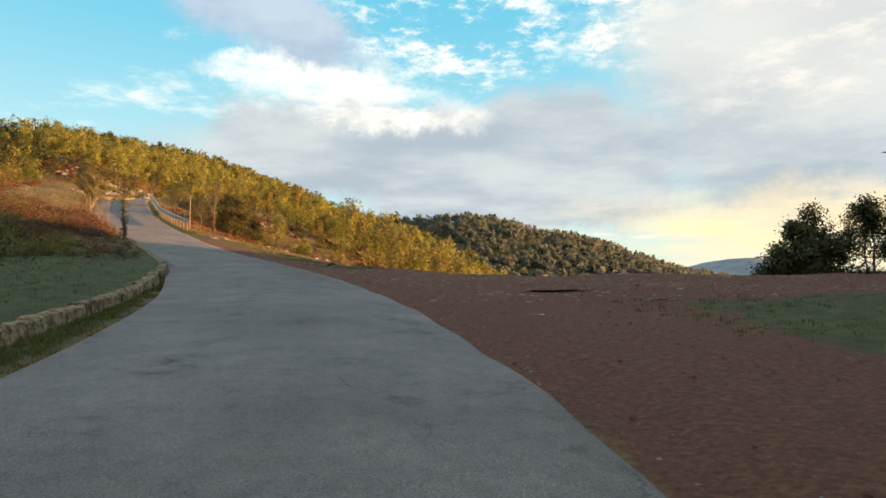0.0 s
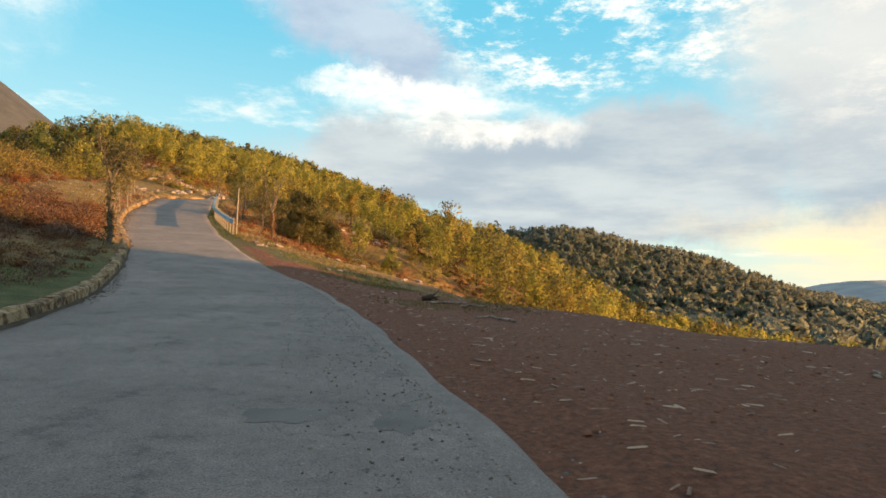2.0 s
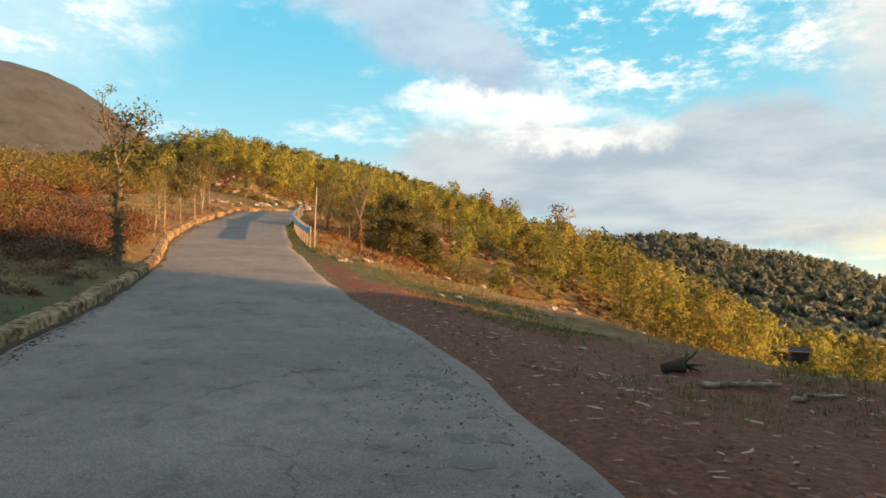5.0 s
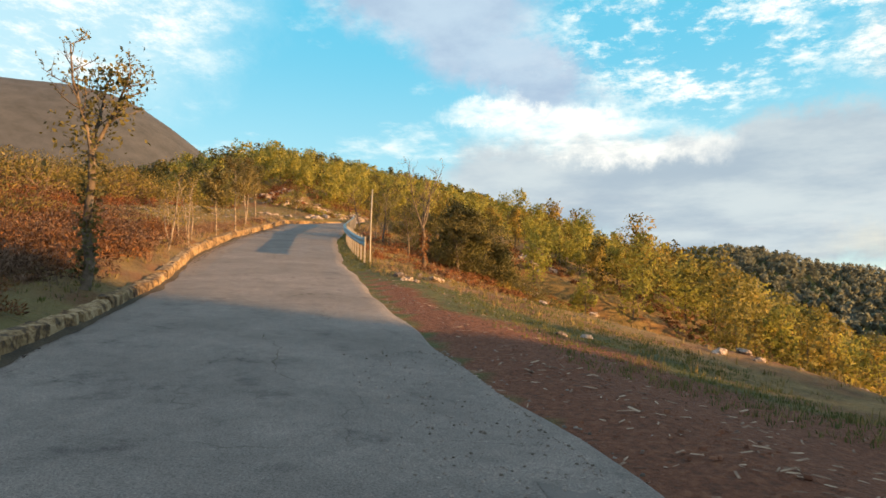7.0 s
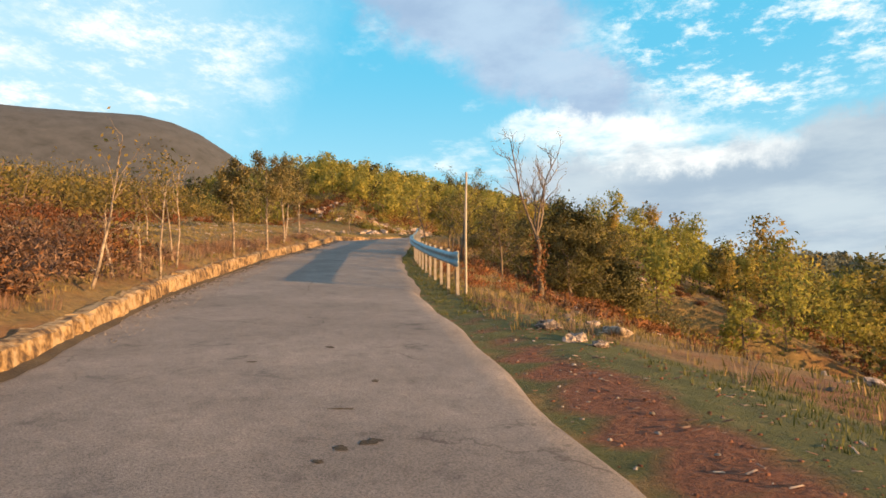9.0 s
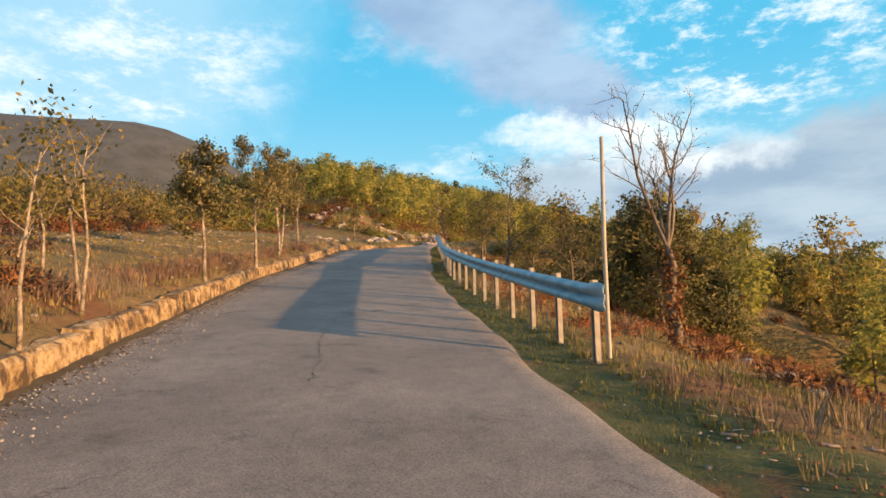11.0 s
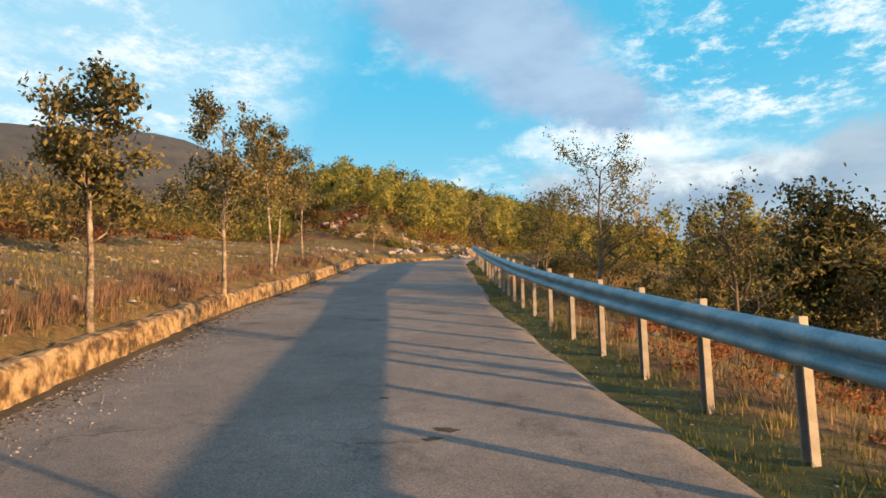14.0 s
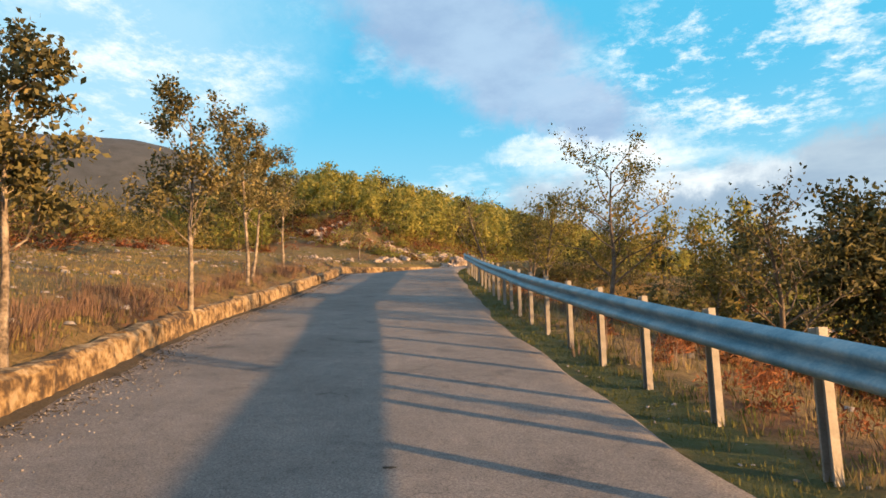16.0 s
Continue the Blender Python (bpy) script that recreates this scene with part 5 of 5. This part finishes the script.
def kerb_block(s0, s1, rng_):
    bm = bmesh.new()
    n = 6
    prof = [(-0.15, -0.12), (-0.14, 0.84), (-0.10, 1.0), (0.06, 1.0), (0.115, 0.84), (0.15, -0.12)]
    rings = []
    jz, ju = rng_.normal(0, 0.012), rng_.normal(0, 0.012)
    for a in range(n + 1):
        s = s0 + 0.006 + (s1 - s0 - 0.012) * a / n
        x = float(np.interp(s, ARC, LINE[:, 0]))
        y = float(np.interp(s, ARC, LINE[:, 1]))
        z = float(np.interp(s, ARC, LINE[:, 2]))
        sx, sy = float(np.interp(s, ARC, SIDE[:, 0])), float(np.interp(s, ARC, SIDE[:, 1]))
        ring = []
        for pu, pz in prof:
            q = pu - float(kerb_at(y)) + ju + rng_.normal(0, 0.013)
            ring.append(bm.verts.new((x + sx * q, y + sy * q, z + (pz * float(kerb_rise(y)) + jz + rng_.normal(0, 0.013) if pz > 0 else pz))))
        rings.append(ring)
    m = len(prof)
    for a in range(n):
        for b_ in range(m):
            bm.faces.new((rings[a][b_], rings[a][(b_ + 1) % m], rings[a + 1][(b_ + 1) % m], rings[a + 1][b_]))
    bm.faces.new(rings[0][::-1])
    bm.faces.new(rings[-1])
    bmesh.ops.recalc_face_normals(bm, faces=bm.faces)
    return part("kerb_block", bm, CONCRETE, kerb)


krng = np.random.default_rng(3)
s = KERB0
while s < KERB1:
    e = s + krng.uniform(0.9, 1.3)
    kerb_block(s, e, krng)
    s = e

# guardrail: posts every 1.25 m, one corrugated beam
RAIL_S0 = float(np.interp(45.62, LINE[:, 1], ARC)) - 0.10
guardrail = tagged(empty("guardrail"), "galvanised corrugated steel guardrail on short posts", "guardrail")
posts = []
RAIL_U = 2.93
for k in range(25):
    s = RAIL_S0 + 0.10 + 1.25 * k
    i = int(np.searchsorted(ARC, s))
    if i >= len(LINE):
        break
    x, y = [float(np.interp(s, ARC, LINE[:, a])) for a in (0, 1)]
    z = float(np.interp(s, ARC, LINE[:, 2]))
    sx, sy = SIDE[i]
    px, py = x + sx * RAIL_U, y + sy * RAIL_U
    posts.append((px, py, z, math.degrees(math.atan2(TANG[i, 1], TANG[i, 0]))))


def post_mesh():
    bm = bmesh.new()
    # a rolled channel: web and two lips
    prof = [(-0.05, -0.03), (0.05, -0.03), (0.05, 0.03), (0.035, 0.03), (0.035, -0.015), (-0.035, -0.015), (-0.035, 0.03), (-0.05, 0.03)]
    lo = [bm.verts.new((a, b_, -0.45)) for a, b_ in prof]
    hi = [bm.verts.new((a, b_, 0.845)) for a, b_ in prof]
    m = len(prof)
    for a in range(m):
        bm.faces.new((lo[a], lo[(a + 1) % m], hi[(a + 1) % m], hi[a]))
    bm.faces.new(hi)
    bmesh.ops.recalc_face_normals(bm, faces=bm.faces)
    return bm


first_post = part("post", post_mesh(), POST, guardrail)
for k, (px, py, z, a) in enumerate(posts):
    ob = first_post if k == 0 else new("post", first_post.data)
    ob.parent = guardrail
    ob.matrix_basis = pose(px, py, z, 0, 0, a)
# beam
bm = bmesh.new()
prof = [(0.0, 0.310), (-0.02, 0.300), (-0.075, 0.270), (-0.083, 0.240), (-0.075, 0.210), (-0.012, 0.175), (-0.008, 0.155), (-0.012, 0.135), (-0.075, 0.100), (-0.083, 0.070), (-0.075, 0.040), (-0.02, 0.010), (0.0, 0.0)]
ss = np.arange(RAIL_S0 - 0.05, RAIL_S0 + 0.10 + 1.25 * (len(posts) - 1), 0.5)
rings = []
for s in ss:
    x, y, z = [float(np.interp(s, ARC, LINE[:, a])) for a in range(3)]
    sx, sy = [float(np.interp(s, ARC, SIDE[:, a])) for a in (0, 1)]
    rings.append([[bm.verts.new((x + sx * (RAIL_U - 0.12 + pu + o), y + sy * (RAIL_U - 0.12 + pu + o), z + 0.563 + pz * 0.83)) for pu, pz in prof] for o in (0, 0.006)])
for a in range(len(rings) - 1):
    for o in (0, 1):
        for b_ in range(len(prof) - 1):
            bm.faces.new((rings[a][o][b_], rings[a][o][b_ + 1], rings[a + 1][o][b_ + 1], rings[a + 1][o][b_]))
bmesh.ops.recalc_face_normals(bm, faces=bm.faces)
part("beam", bm, STEEL, guardrail, "blue-grey galvanised beam", True)

# lone pole at the rail's end
pole_v, pole_f = tube([np.array([0, 0, -0.4]), np.array([0.0, 0, 1.2]), np.array([0.03, 0, 2.52])], [0.026, 0.025, 0.022], 10)
pole_f.append(tuple(range(20, 30)))
pole = tagged(mesh_object("pole", pole_v, pole_f, GREYWOOD, smooth=True), "thin weathered grey pole beside the guardrail", "pole")
pole.matrix_basis = pose(-19.04, 47.50, 4.43)

# flared end of the rail
bm = bmesh.new()
rings = []
for a, (ds, tallness, depth, out_u) in enumerate(((-0.02, 1.0, 1.0, 0.0), (-0.09, 1.12, 0.75, 0.01), (-0.17, 1.22, 0.45, 0.03), (-0.24, 1.18, 0.25, 0.06), (-0.27, 0.95, 0.2, 0.08))):
    s = RAIL_S0 - 0.03 + ds
    x, y, z = [float(np.interp(s, ARC, LINE[:, q])) for q in range(3)]
    sx, sy = [float(np.interp(s, ARC, SIDE[:, q])) for q in (0, 1)]
    rings.append([[bm.verts.new((x + sx * (RAIL_U - 0.12 + pu * depth + out_u + o), y + sy * (RAIL_U - 0.12 + pu * depth + out_u + o), z + 0.692 + (pz - 0.155) * 0.83 * tallness)) for pu, pz in prof] for o in (0, 0.006)])
for a in range(len(rings) - 1):
    for o in (0, 1):
        for b_ in range(len(prof) - 1):
            bm.faces.new((rings[a][o][b_], rings[a][o][b_ + 1], rings[a + 1][o][b_ + 1], rings[a + 1][o][b_]))
for b_ in range(len(prof) - 1):
    bm.faces.new((rings[-1][0][b_], rings[-1][0][b_ + 1], rings[-1][1][b_ + 1], rings[-1][1][b_]))
bmesh.ops.recalc_face_normals(bm, faces=bm.faces)
part("end_terminal", bm, STEEL, guardrail, "flared steel end piece of the rail", True)


# ---------------------------------------------------------------- marks on the road
def road_point(s, u, dz):
    x, y, z = [float(np.interp(s, ARC, LINE[:, a])) for a in range(3)]
    sx, sy = [float(np.interp(s, ARC, SIDE[:, a])) for a in (0, 1)]
    return (x + sx * u, y + sy * u, z + 0.02 - 0.012 * abs(u) + dz)


def blot(s, u, long, wide, seed, mat=TAR):
    """A ragged flat patch lying on the road."""
    r = np.random.default_rng(seed)
    bm = bmesh.new()
    n = 22
    rim = []
    k1, k2 = r.uniform(0, 6, 2)
    for a in range(n):
        w = 2 * math.pi * a / n
        q = 1 + 0.22 * math.sin(2 * w + k1) + 0.16 * math.sin(5 * w + k2) + r.normal(0, 0.07)
        uu = min(max(u + math.cos(w) * wide / 2 * q, -2.1), 2.15)
        rim.append(bm.verts.new(road_point(s + math.sin(w) * long / 2 * q, uu, 0.003)))
    mid = bm.verts.new(road_point(s, u, 0.006))
    for a in range(n):
        bm.faces.new((mid, rim[a], rim[(a + 1) % n]))
    return part("tar_patch" if mat is TAR else "dirt_clot", bm, mat, road, "dark worn tar patch" if mat is TAR else "dark clot of dirt")


for k, (s, u, lo, wi) in enumerate(((76.9, 1.45, 0.45, 0.55), (76.9, 1.95, 0.3, 0.5), (79.3, 1.85, 0.7, 0.35), (79.5, 1.0, 0.5, 0.5), (84.7, 0.9, 0.45, 0.35), (85.0, 1.4, 0.35, 0.3), (66.0, 1.25, 0.2, 0.22), (69.7, 1.95, 0.5, 0.4), (91.7, 1.9, 1.2, 0.4))):
    blot(s, u, lo, wi, 100 + k)
for k, (s, u) in enumerate(((101.6, 0.5), (101.8, 0.62), (101.9, 0.8), (102.6, 0.62), (103.4, 0.9), (104.9, 0.5), (104.2, -0.2), (129.2, -1.7), (129.4, -1.5), (129.9, -1.6), (115.0, 0.6), (115.2, 0.72), (116.1, 0.3))):
    blot(s, u, 0.05 + 0.03 * (k % 3), 0.07 + 0.03 * (k % 4), 140 + k, GUTTER)


prng = np.random.default_rng(64)
for k in range(34):
    blot(81 + 10 * prng.random(), 2.1 - 0.9 * prng.random() ** 2, prng.uniform(0.08, 0.3), prng.uniform(0.08, 0.26), 300 + k)


def crack(points, seed):
    """A thin dark split that wanders along the road."""
    r = np.random.default_rng(seed)
    bm = bmesh.new()
    prev = None
    (s0, u0), (s1, u1) = points
    n = max(6, int(abs(s1 - s0) / 0.12))
    for a in range(n + 1):
        t_ = a / n
        s, u = s0 + (s1 - s0) * t_, u0 + (u1 - u0) * t_ + 0.06 * math.sin(7 * t_ + seed) + r.normal(0, 0.025)
        w = 0.005 * r.uniform(0.2, 1.4)
        pair = [bm.verts.new(road_point(s, u - w, 0.005)), bm.verts.new(road_point(s, u + w, 0.005))]
        if prev:
            bm.faces.new((prev[0], prev[1], pair[1], pair[0]))
        prev = pair
    return part("crack", bm, GUTTER, road, "dark crack in the asphalt")


for k, pts_ in enumerate((((109.8, -0.15), (114.0, -0.05)), ((98.8, 0.9), (100.5, 1.1)), ((104.6, -1.9), (105.2, 0.9)), ((95.0, 0.4), (97.5, 0.1)), ((118.0, -1.8), (118.6, 0.2)))):
    crack(pts_, k)

# dirt washed into the gutter along the kerb
bm = bmesh.new()
prev = None
grng = np.random.default_rng(31)
s = S_OF_Y(20.5)
while s < KERB1:
    y = float(np.interp(s, ARC, LINE[:, 1]))
    w = 0.05 + 0.03 * math.sin(s * 0.8) + 0.03 * math.sin(s * 2.9) + grng.normal(0, 0.03)
    g0 = float(kerb_at(y)) - 0.06
    row = [bm.verts.new(road_point(s, -g0, 0.06)), bm.verts.new(road_point(s, -(g0 - 0.10), 0.03)), bm.verts.new(road_point(s, -(g0 - 0.10) + max(0.03, w), 0.006))]
    if prev:
        for a in range(2):
            bm.faces.new((prev[a], prev[a + 1], row[a + 1], row[a]))
    prev = row
    s += 0.3
bmesh.ops.recalc_face_normals(bm, faces=bm.faces)
tagged(part("gutter", bm, GUTTER, None, smooth=True), "dark leaf dirt washed along the kerb", "dirt", kind="structure")


# ---------------------------------------------------------------- on the earth flat and below
def puddle(x, y, long, wide, seed, level):
    """Thin water lying in a hollow, its rim broken by mud."""
    r = np.random.default_rng(seed)
    bm = bmesh.new()
    rim = []
    for a in range(48):
        w = 2 * math.pi * a / 48
        q = 1 + 0.30 * math.sin(2 * w + seed) + 0.22 * math.sin(5 * w + 2 * seed) + 0.12 * math.sin(11 * w) + r.normal(0, 0.08)
        rim.append(bm.verts.new((x + math.cos(w) * wide / 2 * q, y + math.sin(w) * long / 2 * q, level)))
    mid = bm.verts.new((x, y, level))
    for a in range(48):
        bm.faces.new((mid, rim[a], rim[(a + 1) % 48]))
    return tagged(part("puddle", bm, WATER, None), "shallow muddy puddle mirroring the pale sky", "puddle", kind="structure")


level = height(3.0, 15.7) + 0.075
puddle(2.85, 16.0, 0.85, 1.35, 1, level)
puddle(3.35, 15.2, 0.30, 0.55, 2, level)
puddle(1.6, 11.1, 0.25, 0.35, 3, height(1.6, 11.1) + 0.006)


def branch_log(x, y, long, thick, turn, seed):
    r = np.random.default_rng(seed)
    pts_ = [np.array([(a / 6 - 0.5) * long, r.normal(0, 0.03), thick + 0.02 + r.normal(0, 0.01)]) for a in range(7)]
    v, f = tube(pts_, [thick * (1 - 0.07 * a) for a in range(7)], 7)
    f = f + [tuple(range(6, -1, -1)), tuple(range(42, 49))]
    ob = tagged(mesh_object("fallen_branch", v, f, PALEBARK, smooth=True), "pale broken branch lying on the earth", "branch", "fallen branches")
    ob.matrix_basis = pose(x, y, height(x, y) - 0.01, 0, 0, turn)


for k, (x, y, lo, th, tu) in enumerate(((4.6, 13.2, 0.7, 0.02, 15), (-5.0, 30.9, 0.9, 0.04, 20), (-4.3, 30.6, 0.7, 0.03, 35), (-3.6, 28.2, 1.2, 0.035, 140), (1.5, 23.5, 0.7, 0.02, 70), (-15.6, 44.9, 1.6, 0.06, 110))):
    branch_log(x, y, lo, th, tu, k)

# a grubbed-out stump with its roots in the air
stump = tagged(empty("tree_stump", -5.6, 31.7, height(-5.6, 31.7), 20), "dark uprooted tree stump with broken roots", "stump")
stump.matrix_basis = stump.matrix_basis @ Matrix.Scale(0.62, 4)
sv, sf = tube([np.array([-0.32, 0, 0.10]), np.array([-0.1, 0.02, 0.15]), np.array([0.12, 0.0, 0.18])], [0.10, 0.12, 0.17], 9)
sf.append(tuple(range(8, -1, -1)))
sf.append(tuple(range(18, 27)))
mesh_object("bole", sv, sf, GUTTER, stump, smooth=True)
srng = np.random.default_rng(77)
for k in range(7):
    w = k * 0.9 + srng.uniform(-0.2, 0.2)
    p = np.array([0.12, 0.0, 0.18])
    pts_ = [p.copy()]
    for a in range(4):
        p = p + np.array([0.07, math.cos(w) * 0.08, max(math.sin(w), -0.4) * 0.08]) + srng.normal(0, 0.02, 3)
        pts_.append(p.copy())
    rv, rf = tube(pts_, [0.045, 0.035, 0.026, 0.018, 0.008], 5)
    mesh_object("root", rv, rf, GUTTER, stump, smooth=True)

# a weathered stake and the dark hut far below
stake_v, stake_f = tube([np.array([0, 0, -0.3]), np.array([0.01, 0, 0.4]), np.array([0.0, 0.02, 0.75])], [0.05, 0.045, 0.03], 7)
stake_f.append(tuple(range(14, 21)))
stake = tagged(mesh_object("stake", stake_v, stake_f, BARK), "short dark wooden stake on the slope", "stake")
stake.matrix_basis = pose(-12.95, 55.6, height(-12.95, 55.6), 3, 0, 0)


def slab(bm, x0, x1, y0, y1, z0, z1, tilt=0.0):
    r = bmesh.ops.create_cube(bm, size=1)
    bmesh.ops.scale(bm, vec=(x1 - x0, y1 - y0, z1 - z0), verts=r["verts"])
    if tilt:
        bmesh.ops.rotate(bm, cent=(0, 0, 0), matrix=Matrix.Rotation(tilt, 3, "X"), verts=r["verts"])
    bmesh.ops.translate(bm, vec=((x0 + x1) / 2, (y0 + y1) / 2, (z0 + z1) / 2), verts=r["verts"])


hut = tagged(empty("hut", HUT[0], HUT[1], height(*HUT), -14), "black tumbledown hut with pale roof edges", "hut")
hut.matrix_basis = hut.matrix_basis @ Matrix.Scale(0.8, 4)
for nm, box, mat in (("wall", (-3.4, 3.4, -1.6, -1.45, -0.6, 1.9), SHED), ("wall", (-3.4, 3.4, 1.45, 1.6, -0.6, 2.4), SHED), ("wall", (-3.4, -3.25, -1.45, 1.45, -0.6, 2.1), SHED), ("wall", (3.25, 3.4, -1.45, 1.45, -0.6, 2.1), SHED), ("fascia", (-3.8, 3.8, -2.02, -1.96, 1.72, 1.98), PALEWOOD), ("door", (-0.6, 0.3, -1.66, -1.605, -0.1, 1.7), BARK)):
    bm = bmesh.new()
    slab(bm, *box)
    part(nm, bm, mat, hut)
bm = bmesh.new()
slab(bm, -3.7, 3.7, -1.95, 1.95, 2.15, 2.25, 0.16)
part("roof", bm, SHED, hut)
